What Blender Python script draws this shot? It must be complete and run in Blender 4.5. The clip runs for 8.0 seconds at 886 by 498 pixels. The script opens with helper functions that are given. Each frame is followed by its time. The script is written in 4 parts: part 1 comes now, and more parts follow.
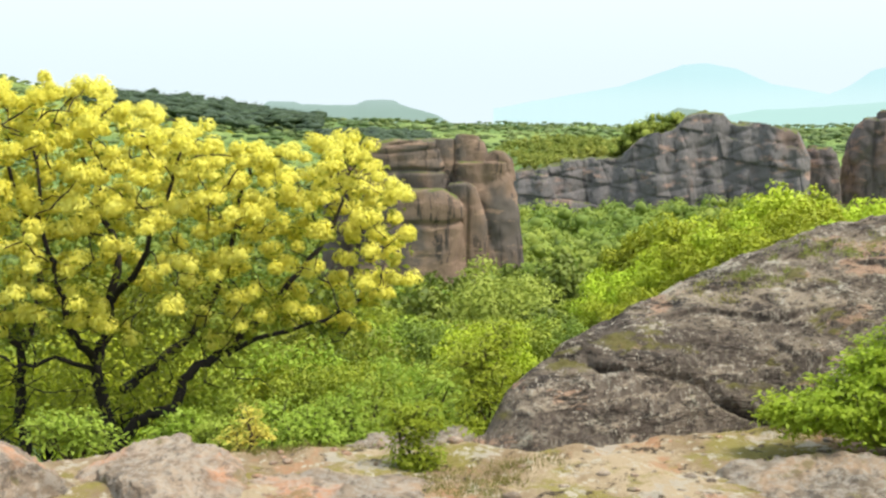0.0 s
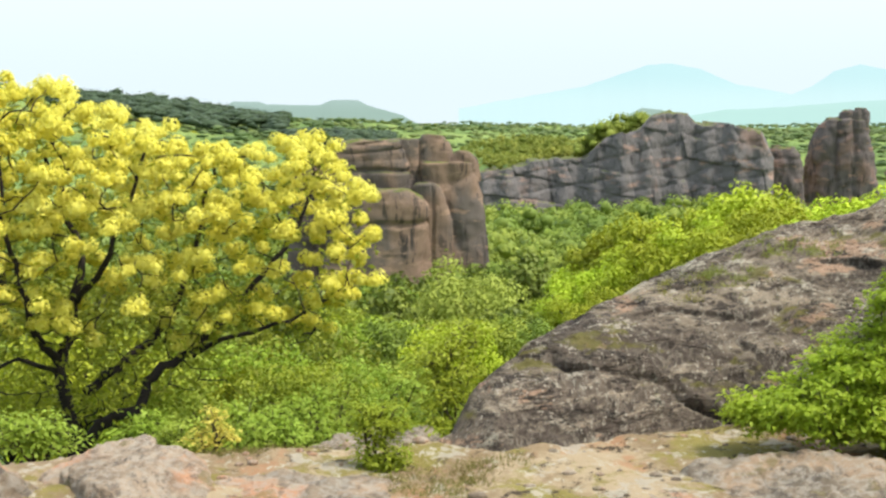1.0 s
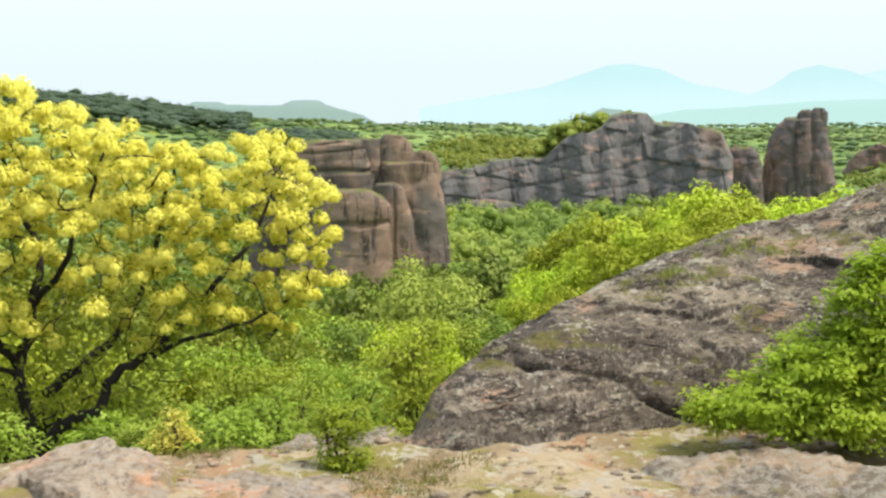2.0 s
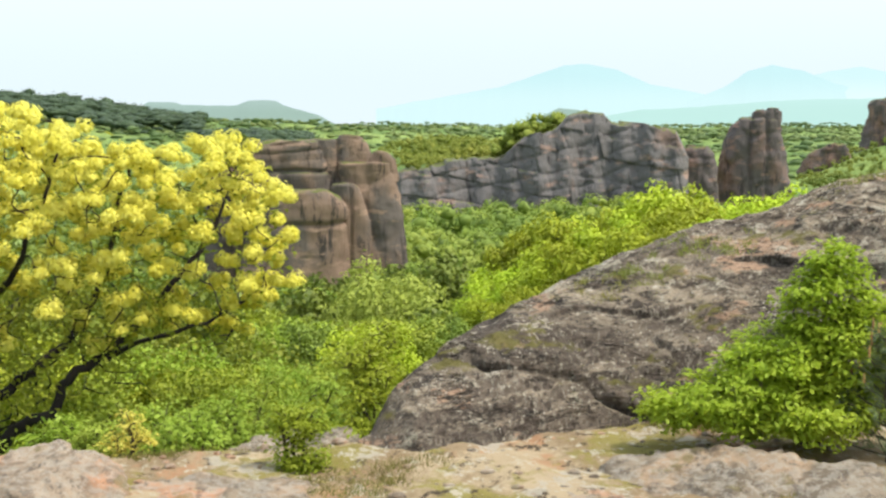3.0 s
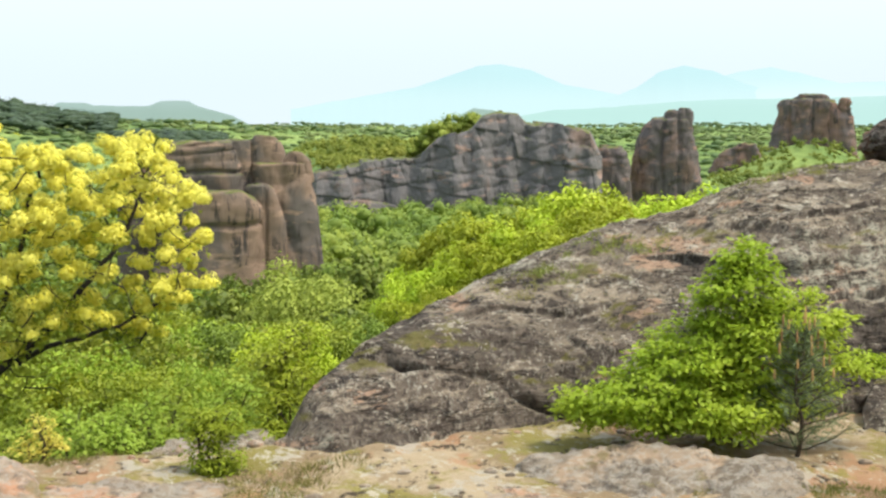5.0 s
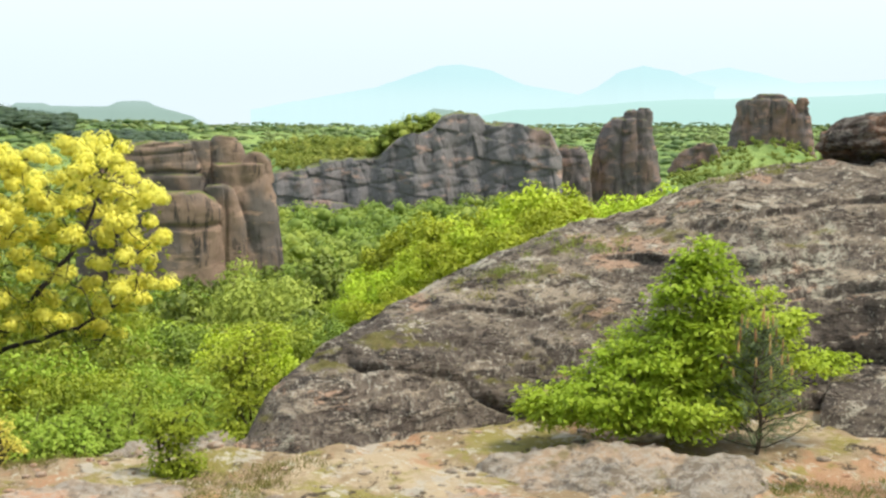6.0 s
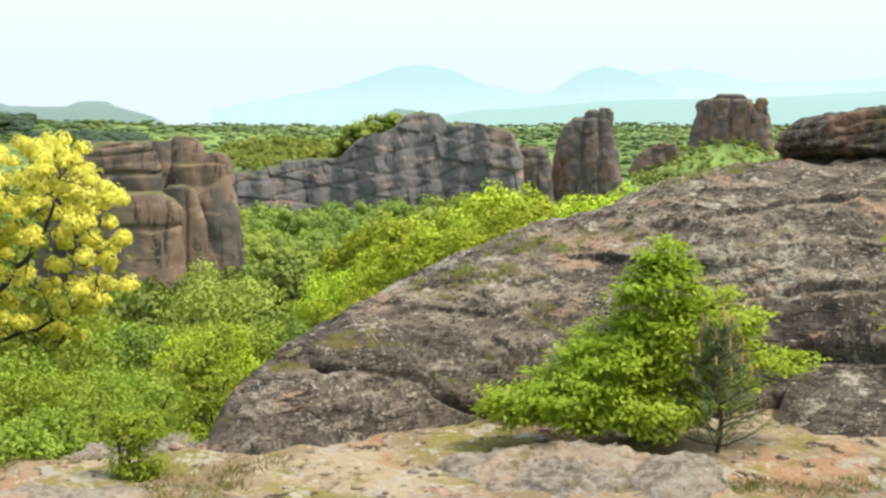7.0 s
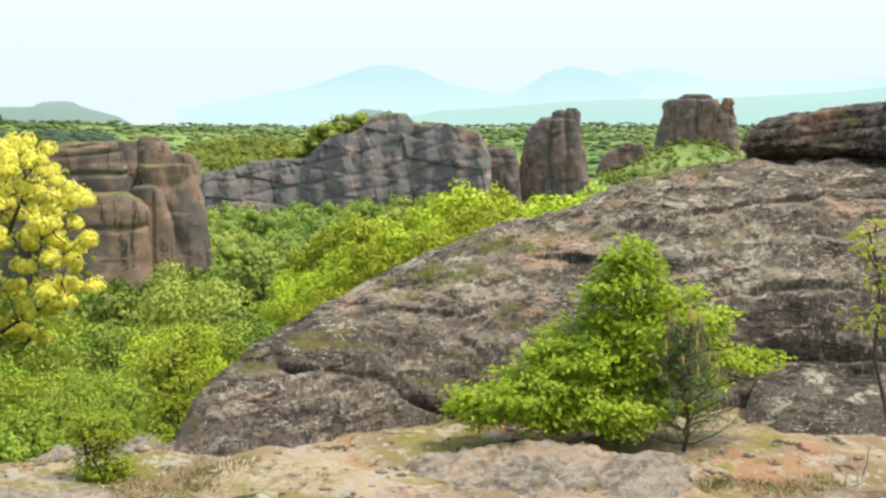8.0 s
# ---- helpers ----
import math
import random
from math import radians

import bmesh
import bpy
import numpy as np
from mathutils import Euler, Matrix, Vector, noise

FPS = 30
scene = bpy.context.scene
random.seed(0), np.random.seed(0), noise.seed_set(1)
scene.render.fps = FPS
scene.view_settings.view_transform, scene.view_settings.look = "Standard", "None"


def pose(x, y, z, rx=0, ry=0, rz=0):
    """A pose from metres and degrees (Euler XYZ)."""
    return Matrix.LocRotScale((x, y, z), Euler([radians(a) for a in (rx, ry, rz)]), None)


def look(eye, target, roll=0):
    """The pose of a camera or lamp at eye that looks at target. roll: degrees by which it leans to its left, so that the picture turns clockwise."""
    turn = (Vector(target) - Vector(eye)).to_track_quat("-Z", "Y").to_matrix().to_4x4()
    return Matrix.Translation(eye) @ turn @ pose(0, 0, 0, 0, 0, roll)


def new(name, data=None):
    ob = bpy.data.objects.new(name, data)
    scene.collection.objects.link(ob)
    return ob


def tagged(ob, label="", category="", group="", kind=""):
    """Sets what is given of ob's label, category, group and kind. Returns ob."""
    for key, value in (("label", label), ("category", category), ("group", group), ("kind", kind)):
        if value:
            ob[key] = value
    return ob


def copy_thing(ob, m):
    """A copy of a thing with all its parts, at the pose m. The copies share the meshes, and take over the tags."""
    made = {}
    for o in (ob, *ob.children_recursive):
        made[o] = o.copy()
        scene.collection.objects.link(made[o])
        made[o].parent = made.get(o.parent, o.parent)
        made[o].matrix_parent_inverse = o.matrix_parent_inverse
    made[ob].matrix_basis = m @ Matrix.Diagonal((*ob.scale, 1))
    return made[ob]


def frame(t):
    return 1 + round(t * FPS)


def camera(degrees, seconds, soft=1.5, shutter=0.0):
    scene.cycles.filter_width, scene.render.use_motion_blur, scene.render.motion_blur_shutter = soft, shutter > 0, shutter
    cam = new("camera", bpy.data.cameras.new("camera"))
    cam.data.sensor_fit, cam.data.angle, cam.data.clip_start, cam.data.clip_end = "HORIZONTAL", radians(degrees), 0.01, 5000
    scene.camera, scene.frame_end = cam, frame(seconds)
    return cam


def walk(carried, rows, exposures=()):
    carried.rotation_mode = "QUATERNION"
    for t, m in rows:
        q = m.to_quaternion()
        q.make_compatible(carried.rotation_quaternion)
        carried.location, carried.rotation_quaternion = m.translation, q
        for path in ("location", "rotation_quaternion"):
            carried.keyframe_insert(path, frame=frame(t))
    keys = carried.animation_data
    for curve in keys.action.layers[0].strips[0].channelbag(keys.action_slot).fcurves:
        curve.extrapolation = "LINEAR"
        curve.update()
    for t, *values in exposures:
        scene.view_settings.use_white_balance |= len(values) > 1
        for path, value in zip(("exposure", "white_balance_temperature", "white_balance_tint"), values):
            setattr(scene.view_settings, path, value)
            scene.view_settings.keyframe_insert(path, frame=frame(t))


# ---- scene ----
# The camera stands on a rock shelf and pans to the right on a tripod.
EYE = 1.6
cam = camera(33.9, 8.0, soft=2.5)
PAN = [(0, 0.0), (0.5, 0.654), (1, 1.367), (1.5, 2.099), (3, 4.601), (3.5, 5.446), (4, 6.334), (4.5, 7.131),
       (6, 9.494), (6.5, 10.205), (7, 11.01), (7.5, 11.703), (8, 12.287)]
walk(cam, [(t, Matrix.Translation((0.05 * math.sin(radians(a)), 0.05 * math.cos(radians(a)) - 0.05, EYE))
            @ pose(0, 0, 0, 0, 0, -a) @ pose(0, 0, 0, 90 - 6.418) @ pose(0, 0, 0, 0, 0, -0.205)) for t, a in PAN])

# ---- light: bright hazy sky, soft sun from the right behind the camera ----
SUN_EL, SUN_AZ = 60, 112
world = bpy.data.worlds.new("world")
scene.world = world
world.use_nodes = True
wn = world.node_tree.nodes
wn.clear()
sky = wn.new("ShaderNodeTexSky")
sky.sky_type, sky.sun_disc = "NISHITA", False
sky.sun_elevation, sky.sun_rotation = radians(SUN_EL), radians(SUN_AZ)
sky.air_density, sky.dust_density, sky.ozone_density = 1.0, 6.0, 1.0
clear = wn.new("ShaderNodeBackground")
clear.inputs["Strength"].default_value = 0.08
veil = wn.new("ShaderNodeBackground")
veil.inputs["Color"].default_value = (0.86, 1.0, 1.06, 1)
veil.inputs["Strength"].default_value = 0.95
both = wn.new("ShaderNodeAddShader")
wout = wn.new("ShaderNodeOutputWorld")
wl = world.node_tree.links
wl.new(sky.outputs[0], clear.inputs["Color"])
wl.new(clear.outputs[0], both.inputs[0])
wl.new(veil.outputs[0], both.inputs[1])
wl.new(both.outputs[0], wout.inputs[0])
sun_data = bpy.data.lights.new("sun", "SUN")
sun_data.energy, sun_data.angle, sun_data.color = 4.3, radians(6), (1.0, 0.93, 0.80)
sun = new("sun", sun_data)
sun_dir = Vector((math.sin(radians(SUN_AZ)) * math.cos(radians(SUN_EL)), math.cos(radians(SUN_AZ)) * math.cos(radians(SUN_EL)), math.sin(radians(SUN_EL))))
sun.matrix_world = look(sun_dir * 50, (0, 0, 0))
scene.view_settings.exposure = 0.02


# ---- helpers of the place ----
def spot(az, d, z=0.0):
    """The place at a bearing (degrees to the right of ahead), a distance over the ground and a height."""
    return Vector((d * math.sin(radians(az)), d * math.cos(radians(az)), z))


def rise(el, d):
    """The height that is seen at an elevation in degrees from a distance."""
    return EYE + d * math.tan(radians(el))


def lerp(x, pts):
    return float(np.interp(x, [p[0] for p in pts], [p[1] for p in pts]))


def fract(p, scale, octaves=4, off=0.0):
    q = Vector((p[0] * scale + off, p[1] * scale - off, p[2] * scale + off * 0.7))
    return noise.fractal(q, 1.0, 2.1, octaves)


def ridges(p, scale, off=0.0):
    """Cracks between blocks: 0 in a joint, 1 on a block."""
    d = noise.voronoi(Vector((p[0] * scale + off, p[1] * scale, p[2] * scale)))[0]
    return min(1.0, (d[1] - d[0]) * 5)


def mesh_of(name, verts, faces, mat, smooth=True):
    me = bpy.data.meshes.new(name)
    me.from_pydata([tuple(v) for v in verts], [], faces)
    if smooth:
        me.polygons.foreach_set("use_smooth", [True] * len(me.polygons))
    for m in mat if isinstance(mat, (list, tuple)) else [mat]:
        me.materials.append(m)
    me.update()
    return me


def part(name, me, parent, label=""):
    ob = new(name, me)
    ob.parent = parent
    return tagged(ob, label)


def thing(name, at, label, category, group="", kind=""):
    ob = new(name)
    ob.location = at
    ob.empty_display_size = 0.1
    return tagged(ob, label, category, group, kind)


def quads_mesh(name, V, mat):
    """A mesh of loose four-cornered leaves from an array n x 4 x 3."""
    n = len(V)
    me = bpy.data.meshes.new(name)
    me.vertices.add(n * 4)
    me.vertices.foreach_set("co", np.asarray(V, dtype=np.float32).ravel())
    me.loops.add(n * 4)
    me.loops.foreach_set("vertex_index", np.arange(n * 4, dtype=np.int32))
    me.polygons.add(n)
    me.polygons.foreach_set("loop_start", np.arange(0, n * 4, 4, dtype=np.int32))
    me.polygons.foreach_set("loop_total", np.full(n, 4, dtype=np.int32))
    me.materials.append(mat)
    me.update(calc_edges=True)
    return me


def ball(level):
    """Corners and triangles of a ball."""
    bm = bmesh.new()
    bmesh.ops.create_icosphere(bm, subdivisions=level, radius=1)
    v = np.array([q.co[:] for q in bm.verts])
    f = np.array([[q.index for q in p.verts] for p in bm.faces])
    bm.free()
    return v, f


BALLS = {k: ball(k) for k in (1, 2, 3)}


def foliage_mesh(name, C, R, V, mat, level, rng, rough=0.22):
    """Leaf clumps (uneven balls at C with radii R) under loose four-cornered leaves V, in one mesh."""
    bv, bf = BALLS[level]
    n, k = len(C), len(bv)
    r = 1 + rough * rng.normal(size=(n, k)).clip(-1.6, 1.6)
    P = (C[:, None, :] + bv[None] * R[:, None, :] * r[:, :, None]).reshape(-1, 3)
    T = (bf[None] + (np.arange(n) * k)[:, None, None]).reshape(-1, 3)
    m = len(V)
    co = np.concatenate([P, np.asarray(V).reshape(-1, 3)]).astype(np.float32)
    vi = np.concatenate([T.ravel(), np.arange(m * 4) + len(P)]).astype(np.int32)
    total = np.concatenate([np.full(len(T), 3), np.full(m, 4)]).astype(np.int32)
    start = np.concatenate([[0], np.cumsum(total)[:-1]]).astype(np.int32)
    me = bpy.data.meshes.new(name)
    me.vertices.add(len(co))
    me.vertices.foreach_set("co", co.ravel())
    me.loops.add(len(vi))
    me.loops.foreach_set("vertex_index", vi)
    me.polygons.add(len(total))
    me.polygons.foreach_set("loop_start", start)
    me.polygons.foreach_set("loop_total", total)
    me.materials.append(mat)
    me.update(calc_edges=True)
    return me


def unit(a):
    return a / np.maximum(np.linalg.norm(a, axis=1, keepdims=True), 1e-9)


def leaves(P, N, size, aspect, rng, fold=0.18, droop=None):
    """Folded diamond leaves at P that face N."""
    n = len(P)
    N = unit(N)
    R = rng.normal(size=(n, 3))
    if droop is not None:
        R = R * 0.6 + droop
    T = unit(R - N * np.sum(R * N, 1, keepdims=True))
    B = np.cross(N, T)
    s = (size * rng.uniform(0.65, 1.25, n))[:, None]
    a = P - T * s * 0.5
    c = P + T * s * 0.5
    m = P + T * s * 0.06 + N * s * fold
    return np.stack([a, m - B * s * aspect * 0.5, c, m + B * s * aspect * 0.5], 1)


def lobes_points(lobes, n, rng, inner=0.55):
    """Points and outward ways in the shells of lobes (centre, radii)."""
    C = np.array([l[0] for l in lobes], float)
    R = np.array([l[1] for l in lobes], float)
    w = R[:, 0] * R[:, 1] + R[:, 1] * R[:, 2] + R[:, 0] * R[:, 2]
    k = rng.choice(len(lobes), n, p=w / w.sum())
    d = unit(rng.normal(size=(n, 3)))
    r = rng.uniform(inner ** 2, 1, n) ** 0.5
    bump = 1 + 0.16 * np.sin(d[:, 0] * 7 + k) * np.sin(d[:, 1] * 6 + 2 * k) + 0.12 * np.sin(d[:, 2] * 9 + k * 3)
    return C[k] + d * R[k] * (r * bump)[:, None], d


def tube(path, radii, sides=6):
    """Vertices and faces of a tapered limb."""
    V, F = [], []
    for i, p in enumerate(path):
        p = Vector(p)
        way = (Vector(path[min(i + 1, len(path) - 1)]) - Vector(path[max(i - 1, 0)])).normalized()
        a = way.cross(Vector((0.31, 0.95, 0.1))).normalized()
        b = way.cross(a)
        for j in range(sides):
            t = 2 * math.pi * j / sides
            V.append(p + (a * math.cos(t) + b * math.sin(t)) * radii[i])
        if i:
            o = (i - 1) * sides
            F += [(o + j, o + (j + 1) % sides, o + sides + (j + 1) % sides, o + sides + j) for j in range(sides)]
    F.append(tuple(range(len(V) - sides, len(V))))
    return V, F


def tubes_mesh(name, limbs, mat, sides=6):
    V, F = [], []
    for path, radii in limbs:
        v, f = tube(path, radii, sides)
        o = len(V)
        V += v
        F += [tuple(i + o for i in q) for q in f]
    return mesh_of(name, V, F, mat)


def bend(a, b, rng, sag=0.12, n=5):
    """A crooked way from a to b."""
    a, b = np.array(a, float), np.array(b, float)
    L = np.linalg.norm(b - a)
    k = rng.normal(size=3) * L * sag
    return [a + (b - a) * t + k * math.sin(math.pi * t) + rng.normal(size=3) * L * 0.025 * (0 < t < 1) for t in np.linspace(0, 1, n)]


# ---- materials ----
class Mat:
    """A node material under construction."""

    def __init__(self, name, rough=0.9):
        self.m = bpy.data.materials.new(name)
        self.m.use_nodes = True
        self.t = self.m.node_tree
        self.b = self.t.nodes["Principled BSDF"]
        self.b.inputs["Roughness"].default_value = rough
        self.b.inputs["Specular IOR Level"].default_value = 0.25
        self.geo = self.t.nodes.new("ShaderNodeNewGeometry")

    def put(self, socket, v):
        if hasattr(v, "links"):
            self.t.links.new(v, socket)
        else:
            socket.default_value = (*v, 1) if isinstance(v, tuple) and len(v) == 3 and socket.type == "RGBA" else v

    def tex(self, scale, detail=4, rough=0.6, stretch=(1, 1, 1), kind="noise", turn=(0, 0, 0)):
        mp = self.t.nodes.new("ShaderNodeMapping")
        mp.inputs["Scale"].default_value = stretch
        mp.inputs["Rotation"].default_value = [radians(a) for a in turn]
        self.t.links.new(self.geo.outputs["Position"], mp.inputs["Vector"])
        if kind == "noise":
            n = self.t.nodes.new("ShaderNodeTexNoise")
            n.inputs["Detail"].default_value, n.inputs["Roughness"].default_value = detail, rough
            out = n.outputs["Fac"]
        else:
            n = self.t.nodes.new("ShaderNodeTexVoronoi")
            n.feature = "DISTANCE_TO_EDGE" if kind == "edge" else "F1"
            out = n.outputs["Distance"]
        n.inputs["Scale"].default_value = scale
        self.t.links.new(mp.outputs[0], n.inputs["Vector"])
        return out

    def band(self, v, lo, hi, a=0.0, b=1.0):
        r = self.t.nodes.new("ShaderNodeMapRange")
        r.interpolation_type = "SMOOTHSTEP"
        self.put(r.inputs["Value"], v)
        for k, x in zip(("From Min", "From Max", "To Min", "To Max"), (lo, hi, a, b)):
            r.inputs[k].default_value = x
        return r.outputs[0]

    def calc(self, op, a, b=0.0):
        n = self.t.nodes.new("ShaderNodeMath")
        n.operation = op
        self.put(n.inputs[0], a)
        self.put(n.inputs[1], b)
        return n.outputs[0]

    def mix(self, f, a, b):
        n = self.t.nodes.new("ShaderNodeMix")
        n.data_type = "RGBA"
        self.put(n.inputs[0], f)
        self.put(n.inputs[6], a)
        self.put(n.inputs[7], b)
        return n.outputs[2]

    def up(self):
        s = self.t.nodes.new("ShaderNodeSeparateXYZ")
        self.t.links.new(self.geo.outputs["Normal"], s.inputs[0])
        return s.outputs[2]

    def height(self):
        s = self.t.nodes.new("ShaderNodeSeparateXYZ")
        self.t.links.new(self.geo.outputs["Position"], s.inputs[0])
        return s.outputs[2]

    def bump(self, h, strength, dist):
        n = self.t.nodes.new("ShaderNodeBump")
        n.inputs["Strength"].default_value, n.inputs["Distance"].default_value = strength, dist
        self.put(n.inputs["Height"], h)
        self.t.links.new(n.outputs[0], self.b.inputs["Normal"])

    def done(self, colour):
        self.put(self.b.inputs["Base Color"], colour)
        return self.m


def leaf_mat(name, a, b, through_light=0.36, patch=0.9, grain=0.0):
    """Thin leaves: two tints, some light comes through."""
    k = Mat(name, 0.55)
    oi = k.t.nodes.new("ShaderNodeObjectInfo")
    col = k.mix(k.calc("ADD", k.calc("MULTIPLY", k.geo.outputs["Random Per Island"], 0.4), k.band(k.tex(patch, 3), 0.35, 0.65, 0.0, 0.6)), a, b)
    # grain: dark noise spots put in for the shaded gaps between leaves
    if grain:
        col = k.mix(k.band(k.tex(grain, 3, 0.7), 0.42, 0.54, 0.6, 0.0), col, tuple(c * 0.45 for c in a))
        k.bump(k.tex(grain, 4, 0.75), 0.7, 0.5 / grain)
    hsv = k.t.nodes.new("ShaderNodeHueSaturation")
    k.put(hsv.inputs["Hue"], k.band(oi.outputs["Random"], 0, 1, 0.486, 0.509))
    k.put(hsv.inputs["Value"], k.band(oi.outputs["Random"], 0, 1, 0.68, 1.22))
    k.put(hsv.inputs["Color"], col)
    tr = k.t.nodes.new("ShaderNodeBsdfTranslucent")
    k.put(tr.inputs["Color"], hsv.outputs[0])
    mx = k.t.nodes.new("ShaderNodeMixShader")
    mx.inputs[0].default_value = through_light
    k.put(mx.inputs[1], k.b.outputs[0])
    k.put(mx.inputs[2], tr.outputs[0])
    out = k.t.nodes["Material Output"]
    k.t.links.new(mx.outputs[0], out.inputs["Surface"])
    return k.done(hsv.outputs[0])


def boulder_mat():
    """Grey-brown rock: streaked beds painted lit on the upper side, grainy flanks painted shaded, lichen, moss and
    cracks.
    """
    k = Mat("lichened_boulder", 0.95)
    tilt = (0, -17, 0)
    # upper faces take paler colours for the light, flanks darker ones for the shade
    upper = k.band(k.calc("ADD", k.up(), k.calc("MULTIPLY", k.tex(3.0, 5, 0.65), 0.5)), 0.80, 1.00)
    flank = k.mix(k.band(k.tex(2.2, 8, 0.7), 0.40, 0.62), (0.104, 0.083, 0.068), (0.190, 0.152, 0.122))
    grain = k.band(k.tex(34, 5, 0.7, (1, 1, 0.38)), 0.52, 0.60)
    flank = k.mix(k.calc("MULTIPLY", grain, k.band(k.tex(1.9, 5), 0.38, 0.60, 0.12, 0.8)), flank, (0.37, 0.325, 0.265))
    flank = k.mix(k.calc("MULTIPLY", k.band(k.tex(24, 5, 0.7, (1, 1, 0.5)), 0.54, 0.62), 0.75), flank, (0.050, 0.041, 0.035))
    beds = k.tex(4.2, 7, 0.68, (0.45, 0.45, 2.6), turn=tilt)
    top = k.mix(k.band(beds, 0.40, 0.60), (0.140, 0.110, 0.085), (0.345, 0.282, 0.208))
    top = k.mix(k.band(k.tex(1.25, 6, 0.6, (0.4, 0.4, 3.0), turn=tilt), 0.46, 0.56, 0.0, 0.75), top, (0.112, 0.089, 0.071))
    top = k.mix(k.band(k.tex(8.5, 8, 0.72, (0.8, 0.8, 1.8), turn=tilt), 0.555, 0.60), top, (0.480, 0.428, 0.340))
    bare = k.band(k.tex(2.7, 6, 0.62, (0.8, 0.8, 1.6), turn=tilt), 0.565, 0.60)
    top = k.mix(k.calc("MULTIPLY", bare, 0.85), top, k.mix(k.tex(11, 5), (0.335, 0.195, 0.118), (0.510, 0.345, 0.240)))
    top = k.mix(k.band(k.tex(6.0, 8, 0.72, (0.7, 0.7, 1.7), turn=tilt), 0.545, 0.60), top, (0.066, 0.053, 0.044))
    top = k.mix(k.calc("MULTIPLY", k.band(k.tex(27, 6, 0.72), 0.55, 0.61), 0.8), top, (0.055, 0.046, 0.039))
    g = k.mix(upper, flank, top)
    lichen = k.calc("MULTIPLY", k.band(k.tex(16, 7, 0.74), 0.47, 0.55), k.band(k.tex(1.35, 4, 0.55), 0.56, 0.63))
    g = k.mix(k.calc("MULTIPLY", lichen, 0.8), g, (0.47, 0.44, 0.345))
    fleck = k.band(k.tex(48, 4, 0.7, (1, 1, 0.6)), 0.58, 0.63)
    g = k.mix(k.calc("MULTIPLY", fleck, k.band(k.tex(3.2, 5), 0.40, 0.55, 0.2, 0.95)), g, (0.50, 0.455, 0.37))
    pit = k.band(k.tex(40, 5, 0.72, (0.8, 0.8, 1.1)), 0.57, 0.62)
    g = k.mix(k.calc("MULTIPLY", pit, 0.85), g, (0.040, 0.033, 0.028))
    crack = k.tex(1.5, 7, 0.62, (0.45, 0.45, 2.6), turn=tilt)
    line = k.band(k.calc("ABSOLUTE", k.calc("SUBTRACT", crack, 0.5)), 0.003, 0.014, 1.0, 0.0)
    g = k.mix(k.calc("MULTIPLY", line, k.band(k.tex(1.1, 3), 0.42, 0.56, 0.0, 0.7)), g, (0.026, 0.021, 0.018))
    moss = k.calc("MULTIPLY", k.band(k.tex(2.3, 7, 0.68, (0.8, 0.8, 2), turn=tilt), 0.57, 0.62), k.band(k.up(), 0.5, 0.8))
    g = k.mix(k.calc("MULTIPLY", moss, 0.9), g, k.mix(k.tex(30), (0.105, 0.088, 0.026), (0.190, 0.175, 0.045)))
    h = k.calc("SUBTRACT", k.calc("ADD", k.tex(13, 9, 0.78), k.calc("MULTIPLY", beds, 0.9)), k.calc("MULTIPLY", line, 0.5))
    k.bump(h, 1.0, 0.045)
    return k.done(g)


def shelf_mat():
    """Rock shelf under thin soil, dry grass, moss and red grit."""
    k = Mat("rock_shelf", 0.97)
    flat = (0.75, 0.5, 1)
    g = k.mix(k.band(k.tex(2.6, 8, 0.72, flat), 0.42, 0.58), (0.520, 0.405, 0.262), (0.320, 0.228, 0.130))
    g = k.mix(k.calc("MULTIPLY", k.band(k.tex(1.7, 7, 0.68, flat), 0.53, 0.58), 0.9), g, k.mix(k.tex(9, 6), (0.440, 0.215, 0.110), (0.540, 0.350, 0.205)))
    g = k.mix(k.calc("MULTIPLY", k.band(k.tex(2.1, 8, 0.72, (0.6, 0.5, 1), turn=(0, 0, 20)), 0.50, 0.56), 0.9), g, k.mix(k.tex(15, 6), (0.235, 0.180, 0.055), (0.365, 0.335, 0.075)))
    g = k.mix(k.band(k.tex(10, 8, 0.75, flat), 0.55, 0.61), g, (0.085, 0.062, 0.040))
    g = k.mix(k.calc("MULTIPLY", k.band(k.tex(4.5, 8, 0.75, flat), 0.56, 0.60), 0.85), g, (0.520, 0.465, 0.375))
    g = k.mix(k.band(k.tex(21, 7, 0.75, flat), 0.56, 0.61), g, (0.560, 0.500, 0.380))
    k.bump(k.calc("ADD", k.tex(9, 9, 0.8), k.calc("MULTIPLY", k.tex(60, 4), 0.3)), 1.0, 0.045)
    return k.done(g)


def slab_mat(name, base, warm, light=0.9):
    k = Mat(name, 0.95)
    g = k.mix(k.band(k.tex(5, 7, 0.7), 0.44, 0.56), base, tuple(c * 0.6 for c in base))
    g = k.mix(k.band(k.tex(2.2, 4), 0.5, 0.62), g, warm)
    g = k.mix(k.calc("MULTIPLY", k.band(k.tex(22, 7, 0.75), 0.485, 0.545), light), g, (0.50, 0.46, 0.40))
    g = k.mix(k.calc("MULTIPLY", k.band(k.tex(13, 7, 0.75, (1, 0.6, 1)), 0.535, 0.6), 0.55), g, (0.09, 0.075, 0.065))
    g = k.mix(k.calc("MULTIPLY", k.band(k.tex(3.1, 7, 0.7), 0.56, 0.62), 0.6), g, (0.20, 0.17, 0.06))
    k.bump(k.calc("ADD", k.tex(12, 9, 0.8), k.calc("MULTIPLY", k.tex(60, 3), 0.3)), 1.0, 0.04)
    return k.done(g)


